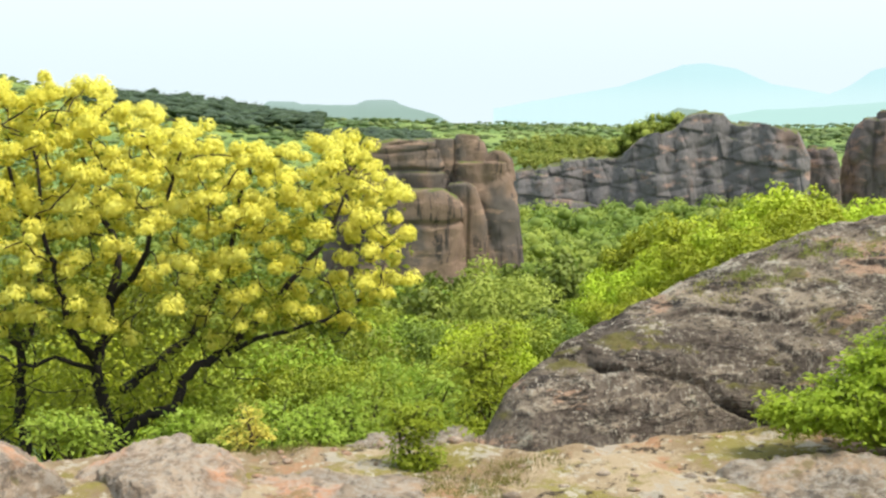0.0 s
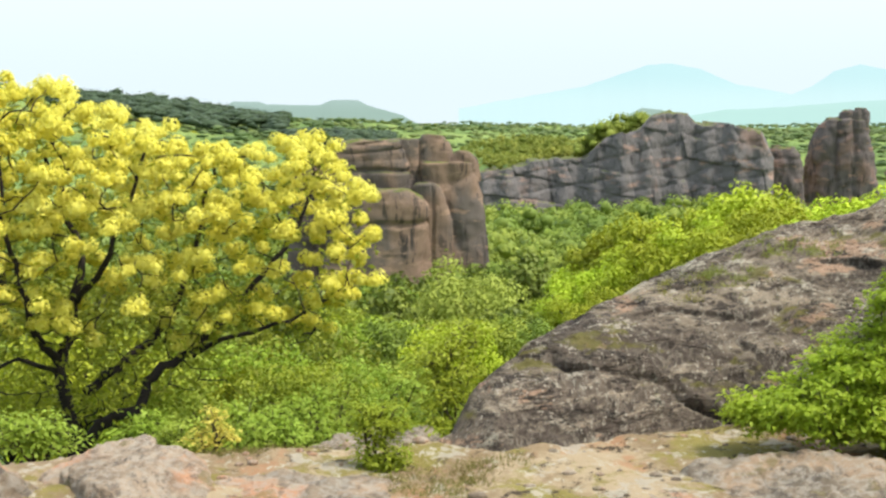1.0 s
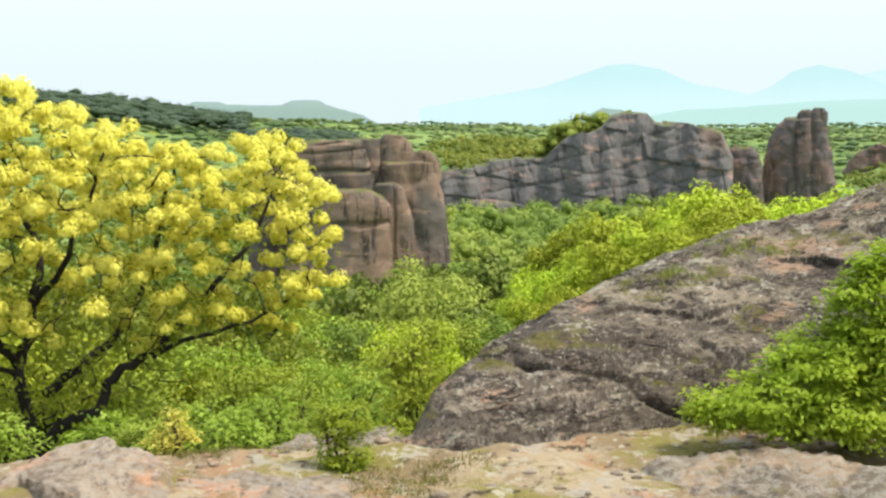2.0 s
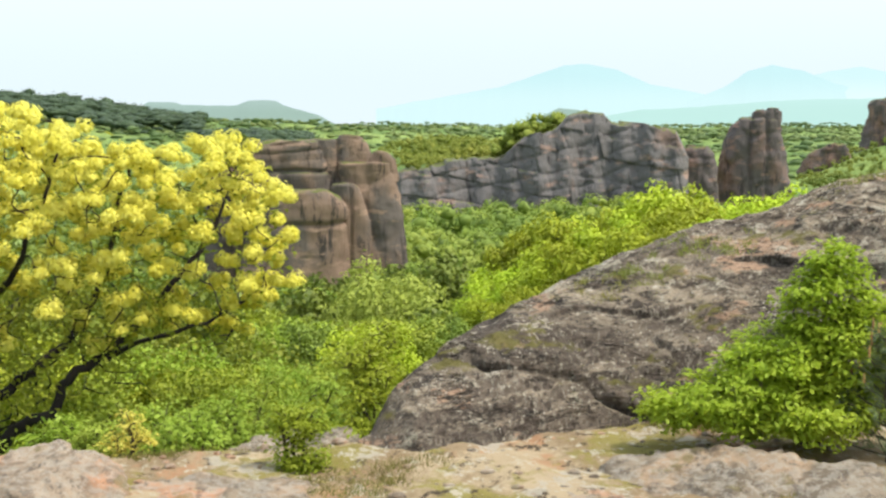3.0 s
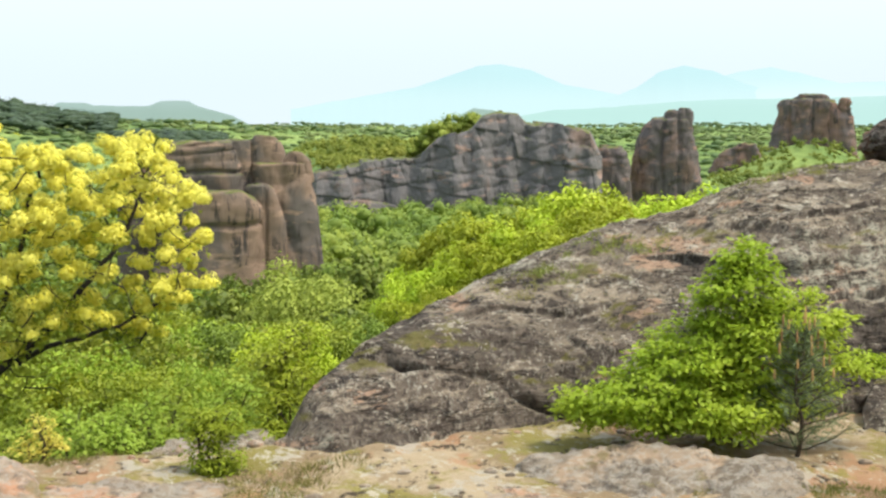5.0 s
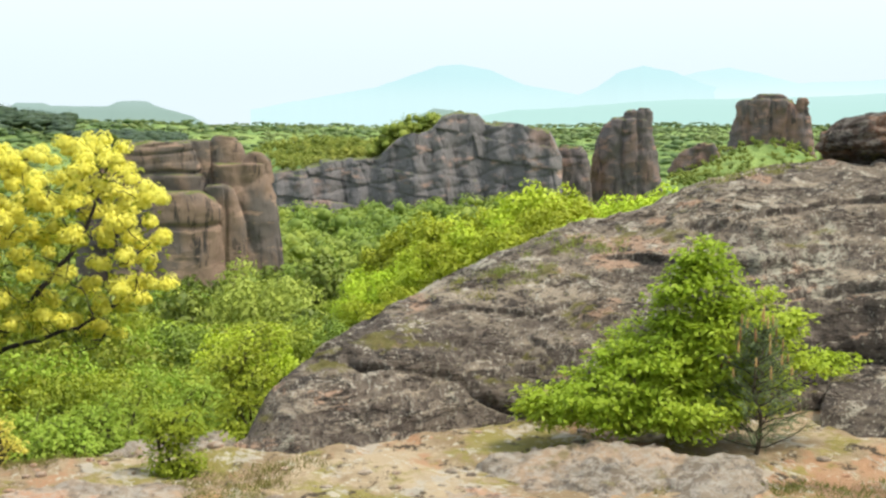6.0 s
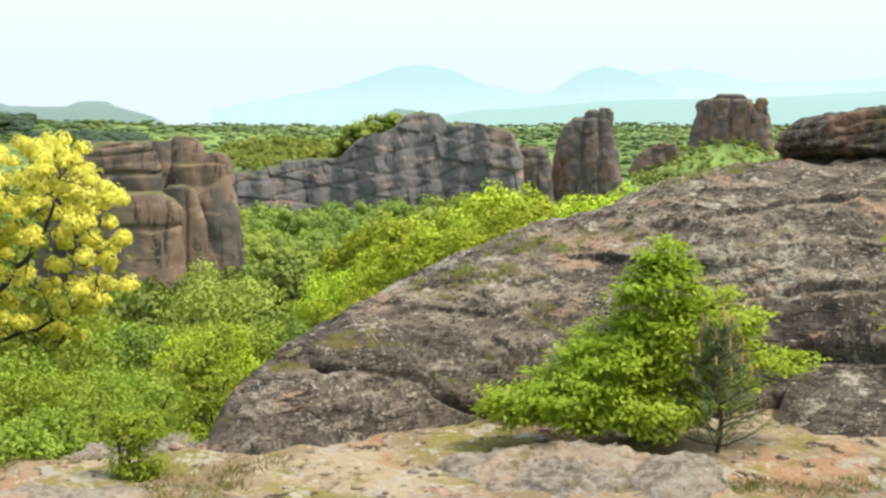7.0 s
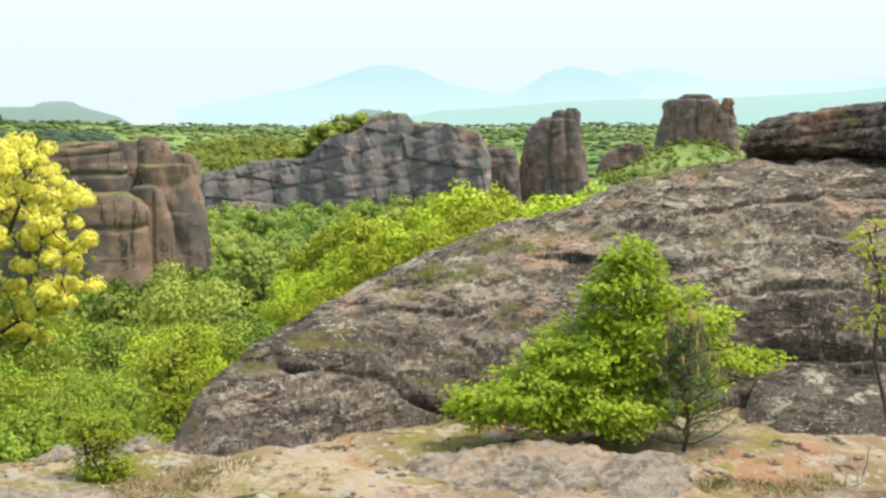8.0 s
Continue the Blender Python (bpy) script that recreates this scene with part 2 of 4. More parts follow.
def cliff_mat(name, grey, warm, scale=1.0, warm_at=0.5):
    """Weathered conglomerate with dark run-off streaks."""
    k = Mat(name, 0.95)
    g = k.mix(k.band(k.tex(0.09 * scale, 4, 0.6, (1, 1, 0.7)), warm_at - 0.08, warm_at + 0.1), grey, warm)
    g = k.mix(k.band(k.tex(0.5 * scale, 6, 0.7, (1, 1, 0.22)), 0.53, 0.66), g, tuple(c * 0.42 for c in grey))
    g = k.mix(k.band(k.tex(0.35 * scale, 5, 0.6, (0.6, 0.6, 1.6)), 0.56, 0.68), g, tuple(c * 1.35 for c in warm))
    g = k.mix(k.calc("MULTIPLY", k.band(k.up(), 0.55, 0.85), k.band(k.tex(0.4 * scale, 4), 0.42, 0.55)), g, (0.11, 0.13, 0.03))
    k.bump(k.calc("ADD", k.tex(0.9 * scale, 8, 0.75), k.calc("MULTIPLY", k.tex(0.6 * scale, 4, 0.5, (2, 2, 0.4)), 0.5)), 0.8, 0.4 / scale)
    return k.done(g)


def floor_mat():
    """Grass and undergrowth between the trees, in broad lighter and deeper patches."""
    k = Mat("forest_floor", 1.0)
    g = k.mix(k.band(k.tex(0.012, 7, 0.65), 0.42, 0.58), (0.135, 0.220, 0.062), (0.245, 0.325, 0.090))
    g = k.mix(k.calc("MULTIPLY", k.band(k.tex(0.25, 6, 0.7), 0.48, 0.62), 0.6), g, (0.110, 0.175, 0.045))
    k.bump(k.tex(0.4, 8, 0.8), 1.0, 1.0)
    return k.done(g)


def bark_mat(name, c):
    k = Mat(name, 0.95)
    g = k.mix(k.tex(25, 5, 0.7, (1, 1, 0.3)), c, tuple(x * 0.4 for x in c))
    k.bump(k.tex(40, 5, 0.7, (1, 1, 0.25)), 0.8, 0.01)
    return k.done(g)


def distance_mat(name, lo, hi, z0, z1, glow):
    """Far hills as a plain backdrop that glows, with the bright haze put into its colour."""
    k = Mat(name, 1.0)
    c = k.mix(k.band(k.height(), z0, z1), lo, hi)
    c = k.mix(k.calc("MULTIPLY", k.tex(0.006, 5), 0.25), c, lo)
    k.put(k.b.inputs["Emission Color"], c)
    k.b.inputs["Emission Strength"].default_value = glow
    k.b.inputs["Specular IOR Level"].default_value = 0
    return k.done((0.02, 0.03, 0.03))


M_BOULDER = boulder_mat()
M_SHELF = shelf_mat()
M_SLAB = slab_mat("grey_slab", (0.360, 0.292, 0.220), (0.460, 0.330, 0.225), 0.5)
M_REDSLAB = slab_mat("orange_slab", (0.470, 0.365, 0.270), (0.590, 0.325, 0.195), 0.45)
M_CAP = slab_mat("dark_capstone", (0.068, 0.050, 0.041), (0.19, 0.095, 0.055), 0.25)
M_BUTTE = cliff_mat("brown_conglomerate", (0.118, 0.099, 0.087), (0.215, 0.147, 0.107), 1.3, 0.48)
M_CLIFF = cliff_mat("grey_conglomerate", (0.142, 0.132, 0.132), (0.215, 0.150, 0.125), 0.8, 0.64)
M_PILLAR = cliff_mat("pillar_conglomerate", (0.119, 0.100, 0.098), (0.205, 0.127, 0.101), 0.9, 0.53)
M_FLOOR = floor_mat()
M_BARK = bark_mat("dark_bark", (0.040, 0.032, 0.028))
M_BARK2 = bark_mat("brown_bark", (0.10, 0.075, 0.05))
M_LEAF_BRIGHT = leaf_mat("spring_leaf", (0.320, 0.415, 0.020), (0.500, 0.575, 0.045), 0.2)
M_LEAF_MID = leaf_mat("oak_leaf", (0.190, 0.270, 0.020), (0.350, 0.410, 0.040), 0.16)
M_LEAF_DEEP = leaf_mat("deep_leaf", (0.110, 0.175, 0.022), (0.215, 0.285, 0.036), 0.16)
M_LEAF_OLIVE = leaf_mat("olive_leaf", (0.225, 0.275, 0.040), (0.365, 0.405, 0.070), 0.24)
M_LEAF_HORN = leaf_mat("hornbeam_leaf", (0.290, 0.435, 0.026), (0.480, 0.590, 0.058), 0.42)
# plain_leaf and plain_deep_leaf carry the haze of distance in a bluer colour
M_LEAF_FAR = leaf_mat("plain_leaf", (0.140, 0.232, 0.075), (0.285, 0.375, 0.110), 0.3, 0.008)
M_LEAF_HILL = leaf_mat("hillside_leaf", (0.120, 0.190, 0.032), (0.290, 0.335, 0.052), 0.3, 0.05)
M_LEAF_FARDEEP = leaf_mat("plain_deep_leaf", (0.100, 0.175, 0.060), (0.180, 0.265, 0.088), 0.3, 0.012)
M_LEAF_TOP = leaf_mat("clifftop_leaf", (0.22, 0.32, 0.05), (0.42, 0.47, 0.08), 0.36, 0.05)
M_LEAF_DARK = leaf_mat("conifer_leaf", (0.036, 0.064, 0.031), (0.062, 0.098, 0.040), 0.1, grain=0.7)
M_BLOOM = leaf_mat("cream_bloom", (0.760, 0.710, 0.090), (0.880, 0.850, 0.210), 0.42)
M_ASHLEAF = leaf_mat("ash_leaf", (0.303, 0.396, 0.034), (0.454, 0.514, 0.069), 0.58)
M_LEAF_SLOPE = leaf_mat("slope_leaf", (0.23, 0.32, 0.035), (0.35, 0.43, 0.065), 0.4, 1.5)
M_NEEDLE = leaf_mat("pine_needle", (0.110, 0.165, 0.070), (0.180, 0.235, 0.105), 0.15)
M_CANDLE = leaf_mat("pine_candle", (0.361, 0.206, 0.077), (0.447, 0.275, 0.112), 0.15)
M_GRASS = leaf_mat("dry_grass", (0.270, 0.225, 0.070), (0.215, 0.260, 0.045), 0.3)
M_TWIG = bark_mat("bleached_twig", (0.42, 0.37, 0.32))
# the haze over the far hills is put into these glowing colours
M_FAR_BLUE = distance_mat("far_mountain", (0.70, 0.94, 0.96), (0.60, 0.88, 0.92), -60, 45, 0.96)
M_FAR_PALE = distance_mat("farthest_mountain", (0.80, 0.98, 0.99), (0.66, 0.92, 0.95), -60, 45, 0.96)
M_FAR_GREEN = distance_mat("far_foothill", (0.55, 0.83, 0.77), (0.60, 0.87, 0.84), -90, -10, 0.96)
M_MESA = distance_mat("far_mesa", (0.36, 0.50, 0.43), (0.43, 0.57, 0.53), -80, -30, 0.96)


# ---- the ground: shelf, valley, plain, hills ----
PROFILE = [(0, 0), (6.35, 0), (7.3, -0.3), (10, -1.0), (15, -2.6), (25, -5.0), (40, -8.8), (60, -14), (120, -22), (220, -32), (380, -37.5), (400, -38),
           (700, -39), (1100, -40), (1500, -42), (1700, -50), (2500, -85), (4900, -150)]
CLIFF_TOP = [(1.5, -3.9), (2.6, -3.46), (4.46, -3.16), (5.56, -3.0), (6.89, -2.85), (7.3, -2.55), (7.66, -2.2), (8.0, -1.92), (8.6, -1.84), (9.1, -1.74), (9.45, -1.3), (9.6, -1.17), (10.2, -1.06),
             (10.9, -1.17), (11.2, -1.5), (12.2, -1.55), (13.0, -1.65), (13.7, -1.85), (14.0, -2.6), (15, -4.2)]
LEFT_HILL = [(-40, 52), (-17.5, 50), (-16, 43), (-14.6, 37), (-11.6, 32), (-9.5, 28), (-8, 24), (-5.5, 19), (-1, 15), (4, 10), (8, 7), (18, 8), (24, 8), (40, 6)]


def land(az, d):
    shelf = min(1.3, max(0.0, (az - 2) * 0.2)) if az < 60 else 0.0
    z = lerp(d if d < 6.35 else max(6.35, d - shelf * max(0, 1 - (d - 6.35) / 30)), PROFILE)
    if 2 < d:
        z += 0.03 * fract(spot(az, d), 0.9, 4) * min(1, d / 5)
        if d < 9:
            z += 0.022 * fract(spot(az, d), 3.5, 4, 2) + 0.012 * (ridges(spot(az, d), 4.0) - 0.8) * (fract(spot(az, d), 0.8, 2, 6) > 0)
    if d > 12:
        z += min(2.5, d * 0.01) * fract(spot(az, d), 0.02, 4, 3)
    if d > 500:
        z += min(1, (d - 500) / 200) * 5 * fract(spot(az, d), 0.0045, 3, 11)
    if d > 300:
        z += lerp(az, LEFT_HILL) * math.exp(-((d - 900) / 330) ** 2)
    if d > 410 and 0 < az < 14:
        top = rise(lerp(az, CLIFF_TOP), 400) - 1.5
        k = max(0.0, 1 - (d - 410) / 330)
        side = min(1, az / 2.5) * min(1, (14 - az) / 0.8)
        z += max(0, top - z) * k * side
    if d > 410 and 0 < az < 12:
        z += max(0, rise(-2.5, 520) - z) * math.exp(-((d - 520) / 75) ** 2) * math.exp(-((az - 5) / 3.3) ** 4)
    if d > 470:
        x = ((az - 21.8) / 2.6) ** 2 + ((d - 600) / 60) ** 2
        z += 13 * math.exp(-x)
    return z


AZS = list(np.linspace(-180, -22, 30)) + list(np.linspace(-21.6, 34, 240)) + list(np.linspace(36, 180, 30))[:-1]
DS = [0.3, 1.5, 3.0, 4.0] + list(np.linspace(4.6, 9, 90)) + list(np.geomspace(9.2, 405, 110)) + [409.8, 410.2, 416, 424] + list(np.geomspace(432, 4900, 70))
gv = [spot(a, d, land(a, d)) for d in DS for a in AZS]
na = len(AZS)
gf = [(i * na + j, i * na + (j + 1) % na, (i + 1) * na + (j + 1) % na, (i + 1) * na + j) for i in range(len(DS) - 1) for j in range(na)]
gf.append(tuple(range(na))[::-1])
ground = new("ground", mesh_of("ground", gv, [tuple(reversed(f)) for f in gf], [M_SHELF, M_FLOOR]))
near_faces = sum(1 for d in DS if d < 7.4) * na
ground.data.polygons.foreach_set("material_index", [0 if i < near_faces else 1 for i in range(len(gf) - 1)] + [0])
tagged(ground, "mossy rock shelf falling to a green wooded valley", "ground", kind="structure")


# ---- the great boulder ----
CREST = [(1.0, -14.9), (1.36, -14.4), (1.83, -13.34), (2.52, -12.07), (3.43, -11.12), (4.32, -10.49), (5.9, -9.65), (8.15, -8.25), (11.3, -6.73), (13.77, -5.73),
         (15.33, -5.29), (17.1, -4.79), (19.96, -3.61), (21.48, -3.27), (24.06, -2.93), (29.2, -2.56), (36, -2.3)]
FOOT = [(1.0, 6.2), (1.36, 6.23), (3.57, 6.15), (6.7, 6.38), (10.35, 6.72), (12.6, 6.84), (17, 6.95), (22, 7.0), (24, 7.2), (29, 7.3), (36, 7.4)]
DEEP = [(1.0, 0.1), (1.36, 0.2), (2.5, 0.45), (4.3, 0.65), (5.9, 0.8), (8.15, 1.0), (11.3, 1.3), (13.8, 1.5), (17, 1.7), (20, 1.8), (24, 1.8), (29, 2.0), (36, 2.1)]
GROOVE = [(4.5, -10.6), (5.65, -10.75), (6.4, -11.1), (7.2, -11.2), (9.6, -11.45), (10.3, -11.7), (10.8, -12.2), (12, -12.7), (13.5, -12.9), (16, -12.7)]
# undercut lips of the upper beds: bearing and elevation along each, depth and half-width
LIPS = [([(14.8, -7.0), (16.8, -6.6), (19, -6.75), (21.8, -6.95), (23.5, -6.6)], 0.07, 0.16), ([(12.6, -6.9), (15, -5.95), (17.6, -5.15), (19.6, -4.3)], 0.05, 0.13),
        ([(18.5, -5.9), (21.5, -5.0), (25, -4.5), (30, -4.2), (35, -4.0)], 0.04, 0.11), ([(21, -8.6), (24, -7.9), (28, -7.7), (35, -7.3)], 0.045, 0.12), ([(8.2, -9.2), (10.5, -8.7), (13, -8.9), (15, -8.5)], 0.035, 0.12)]


def boulder():
    cols, rows, back = 420, 150, 24
    azs = np.linspace(1.05, 35, cols)
    V = []
    for az in azs:
        foot, deep = lerp(az, FOOT), lerp(az, DEEP)
        top = max(0.02, rise(lerp(az, CREST), foot + deep))
        for r in range(rows + back):
            if r < rows:
                th = (r / (rows - 1)) * math.pi / 2
                d = foot + deep * (1 - math.cos(th)) ** 0.85
                z = -0.12 + (top + 0.12) * math.sin(th) ** 0.92
            else:
                u = (r - rows + 1) / back
                d, z = foot + deep + u * 1.6, top - 2.6 * u ** 1.7
            p = spot(az, d, z)
            out = Vector((-p.x, -p.y, 0)).normalized() * 0.75 + Vector((0, 0, 0.65))
            el = math.degrees(math.atan2(z - EYE, d))
            fade = min(1, max(0.15, (az - 1.0) / 3))
            # beds that rise to the right, like steps on the flank
            q = (z - 0.11 * p.x + 0.10 * fract(p, 1.1, 3)) * 9
            bed = q % 1.0
            k = 0.035 * fract(p, 1.5, 3, 5) + 0.034 * fract(p, 5, 5, 9) + 0.012 * fract(p, 17, 3, 1) + (0.022 + 0.02 * min(1, max(0, (az - 14) / 6))) * (bed ** 3) * (0.4 + abs(fract(p, 0.9, 2, 2)))
            k += 0.012 * (ridges(p, 5.5) - 1) * (fract(p, 1.2, 2, 7) > 0.0)
            if 4.4 < az < 16.5:
                g = el - lerp(az, GROOVE)
                wide = lerp(az, [(9.5, 0.17), (12, 0.26)])
                k -= lerp(az, [(5.9, 0.02), (6.3, 0.09), (7.0, 0.09), (7.5, 0.025), (10.4, 0.02), (12.0, 0.085)]) * math.exp(-(g / (wide * 0.55)) ** 2)
                k += 0.035 * math.exp(-((g - 0.45) / 0.4) ** 2)
            for way, cutin, wide in LIPS:
                if way[0][0] < az < way[-1][0]:
                    g = el - lerp(az, way) - 0.12 * fract(p, 2.5, 3, 4)
                    ends = min(1, (az - way[0][0]) / 1.2, (way[-1][0] - az) / 1.2)
                    k += ends * cutin * (0.35 + 0.65 * abs(fract(p, 1.3, 2, 6))) * ((0.8 * math.exp(-(g / 0.5) ** 2) if g > 0 else 0.0) - 0.75 * math.exp(-((g + wide) / (wide * 0.7)) ** 2))
            if az > 22:
                k -= 0.10 * math.exp(-((el + 10.25) / 0.22) ** 2) * min(1, az - 22)
            V.append(p + out * k * fade)
    n = rows + back
    F = [(c * n + r, (c + 1) * n + r, (c + 1) * n + r + 1, c * n + r + 1) for c in range(cols - 1) for r in range(n - 1)]
    F.append(tuple(range(n))[::-1])
    F.append(tuple((cols - 1) * n + r for r in range(n)))
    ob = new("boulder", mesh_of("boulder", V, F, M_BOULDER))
    return tagged(ob, "long grey whaleback boulder with pale lichen and moss", "boulder")


boulder()


def rock(name, at, size, turn, seed, mat, label, flat=2.0, rough=0.16, sub=5, category="rock", beds=0.0, power=2.6):
    """A weathered block: a squared ball, worn and bedded."""
    bm = bmesh.new()
    bmesh.ops.create_icosphere(bm, subdivisions=sub, radius=1)
    dice = random.Random(seed)
    cuts = [(Vector((dice.gauss(0, 1), dice.gauss(0, 1), dice.gauss(0, 0.8))).normalized(), dice.uniform(0.72, 0.98)) for _ in range(11)]
    for v in bm.verts:
        c = v.co
        n = (abs(c.x) ** power + abs(c.y) ** power + abs(c.z) ** power) ** (1 / power)
        c /= n
        for f, h in cuts:
            over = c.dot(f) - h
            if over > 0:
                c -= f * over * 0.92
        w = Vector((c.x * size[0], c.y * size[1], c.z * size[2]))
        s = min(size)
        k = rough * fract(w / s, 0.9, 3, seed) + rough * 0.45 * fract(w / s, 3.2, 5, seed + 4) + rough * 0.16 * fract(w / s, 9, 3, seed + 8) + rough * 0.25 * (ridges(w / s, 1.6, seed) - 1)
        if beds:
            q = (w.z / s * beds + 0.5 * fract(w / s, 0.8, 2, seed)) % 1.0
            k -= rough * 0.5 * (1 - abs(q - 0.5) * 2) ** 4
        v.co = w + c.normalized() * k * s
    me = bpy.data.meshes.new(name)
    bm.to_mesh(me)
    bm.free()
    me.materials.append(mat)
    me.polygons.foreach_set("use_smooth", [True] * len(me.polygons))
    ob = new(name, me)
    ob.matrix_world = Matrix.Translation(at) @ pose(0, 0, 0, *turn)
    return tagged(ob, label, category)


# the dark slab balanced on the boulder, and the slabs round its foot
rock("capstone", spot(29.6, 9.15, 1.33), (0.90, 0.45, 0.18), (0, -7, -29), 3, M_CAP, "dark brown layered slab resting on the boulder", rough=0.22, beds=2.5, power=3.0, sub=6)
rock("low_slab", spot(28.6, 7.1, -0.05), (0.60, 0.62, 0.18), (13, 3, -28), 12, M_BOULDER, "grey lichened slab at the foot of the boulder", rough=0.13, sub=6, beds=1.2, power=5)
rock("flat_slab", spot(16.2, 5.86, -0.05), (0.64, 0.38, 0.125), (7, -1, -16), 21, M_SLAB, "flat grey slab lying in the dry grass", rough=0.3, sub=6, power=3.2)
rock("grey_block", spot(-17.9, 5.95, 0.02), (0.34, 0.30, 0.20), (0, 22, 15), 31, M_REDSLAB, "pinkish grey block with lichen", rough=0.16, sub=6, power=5)
rock("orange_slab", spot(-10.9, 5.75, -0.03), (0.30, 0.34, 0.13), (8, 4, 12), 41, M_REDSLAB, "low slab with orange lichen", rough=0.2, sub=6, power=4.5)
rock("orange_slab", spot(-12.2, 6.1, -0.02), (0.26, 0.22, 0.11), (0, -14, 20), 45, M_REDSLAB, "small tilted slab with orange lichen", rough=0.2, sub=5, power=4.5)
rock("outcrop", spot(-2.2, 7.0, -0.26), (0.30, 0.3, 0.16), (0, -8, 0), 51, M_SLAB, "grey outcrop at the edge of the shelf", rough=0.22, sub=6, power=4.5)
rock("outcrop", spot(0.3, 6.6, -0.12), (0.16, 0.2, 0.12), (0, -6, 0), 55, M_SLAB, "small grey outcrop beside the boulder", rough=0.22, sub=5, power=4.5)
rock("ledge_stone", spot(-5.6, 5.7, -0.05), (0.34, 0.26, 0.075), (6, 2, 0), 61, M_REDSLAB, "low pinkish stone bedded in grass", rough=0.25, sub=5, power=4)
rock("ledge_stone", spot(-2.6, 5.6, -0.05), (0.30, 0.22, 0.07), (6, 3, 0), 65, M_SLAB, "low grey stone bedded in grass", rough=0.25, sub=5, power=4)
rock("ledge_stone", spot(10.2, 5.55, -0.06), (0.30, 0.20, 0.07), (6, -2, -10), 67, M_REDSLAB, "low red stone bedded in grass", rough=0.25, sub=5, power=4)


# ---- rock towers of the valley ----
def tower(outline, d, base_z, depth, seed, sides=72, step=0.5, amp=1.0, block=0.16, beds=0.45, ledges=(), joints=()):
    """A worn tower from heights with its left and right bearings: rows of (elevation, left, right)."""
    rows = sorted((rise(e, d), l, r) for e, l, r in outline)
    zs = [r[0] for r in rows]
    z0, z1 = base_z, zs[-1]
    n = max(6, int((z1 - z0) / step))
    V, F = [], []
    for i in range(n + 1):
        z = z0 + (z1 - z0) * i / n
        l, r = np.interp(z, zs, [a[1] for a in rows]), np.interp(z, zs, [a[2] for a in rows])
        c = spot((l + r) / 2, d)
        half = d * math.tan(radians((r - l) / 2))
        side = Vector((math.cos(radians((l + r) / 2)), -math.sin(radians((l + r) / 2)), 0))
        ahead = Vector((-side.y, side.x, 0))
        for j in range(sides):
            t = 2 * math.pi * j / sides
            ca, sa = math.cos(t), math.sin(t)
            k = (abs(ca) ** 3 + abs(sa) ** 3) ** (-1 / 3)
            p = c + side * (half * ca * k) + ahead * (half * depth * sa * k + half * depth)
            p.z = z
            w = p + Vector((seed * 13, 0, 0))
            out = (side * ca + ahead * sa)
            q = Vector((w.x, w.y, w.z * 0.55))
            e = amp * (1.1 * fract(q, 0.07, 3) + 0.8 * fract(w, 0.3, 4) + 0.9 * (ridges(q, block) - 1))
            b = (z * beds + 0.8 * fract(w, 0.05, 2)) % 1.0
            e -= amp * 0.9 * (1 - abs(b - 0.5) * 2) ** 4 * max(0.05, min(1, 4 * i / n - 2.6))
            e += amp * 0.7
            bear = math.degrees(math.atan2(p.x, p.y))
            for jo in joints:
                e -= amp * 1.5 * math.exp(-((bear - jo - 0.06 * fract(w, 0.1, 2)) / 0.07) ** 2) * (sa < 0)
            for le in ledges:
                e -= amp * 1.3 * math.exp(-((z - rise(le, d) - 0.5 * fract(w, 0.1, 2)) / 0.35) ** 2)
            V.append(p + out * e + Vector((0, 0, amp * 0.8 * fract(w, 0.15, 3, 4) * (i / n) ** 3)))
    for i in range(n):
        F += [(i * sides + j, i * sides + (j + 1) % sides, (i + 1) * sides + (j + 1) % sides, (i + 1) * sides + j) for j in range(sides)]
    # rounded rubble top
    last = n * sides
    m = sum((V[last + j] for j in range(sides)), Vector()) / sides
    for ring, (s, up) in enumerate(((0.8, 0.5), (0.5, 0.8), (0.2, 0.9))):
        for j in range(sides):
            e = V[last + j]
            p = m + (e - m) * s
            p.z = e.z * s + m.z * (1 - s) + amp * up * (0.6 + 0.9 * fract(p, 0.3, 4, seed))
            V.append(p)
        o = last + ring * sides
        F += [(o + j, o + (j + 1) % sides, o + sides + (j + 1) % sides, o + sides + j) for j in range(sides)]
    F.append(tuple(range(len(V) - sides, len(V))))
    return V, F


def towers(name, at, specs, mat, label):
    ob = thing(name, at, label, "rock formation")
    for s in specs:
        v, f = tower(**s)
        part("rock_mass", mesh_of("rock_mass", [p - at for p in v], f, mat), ob)
    return ob


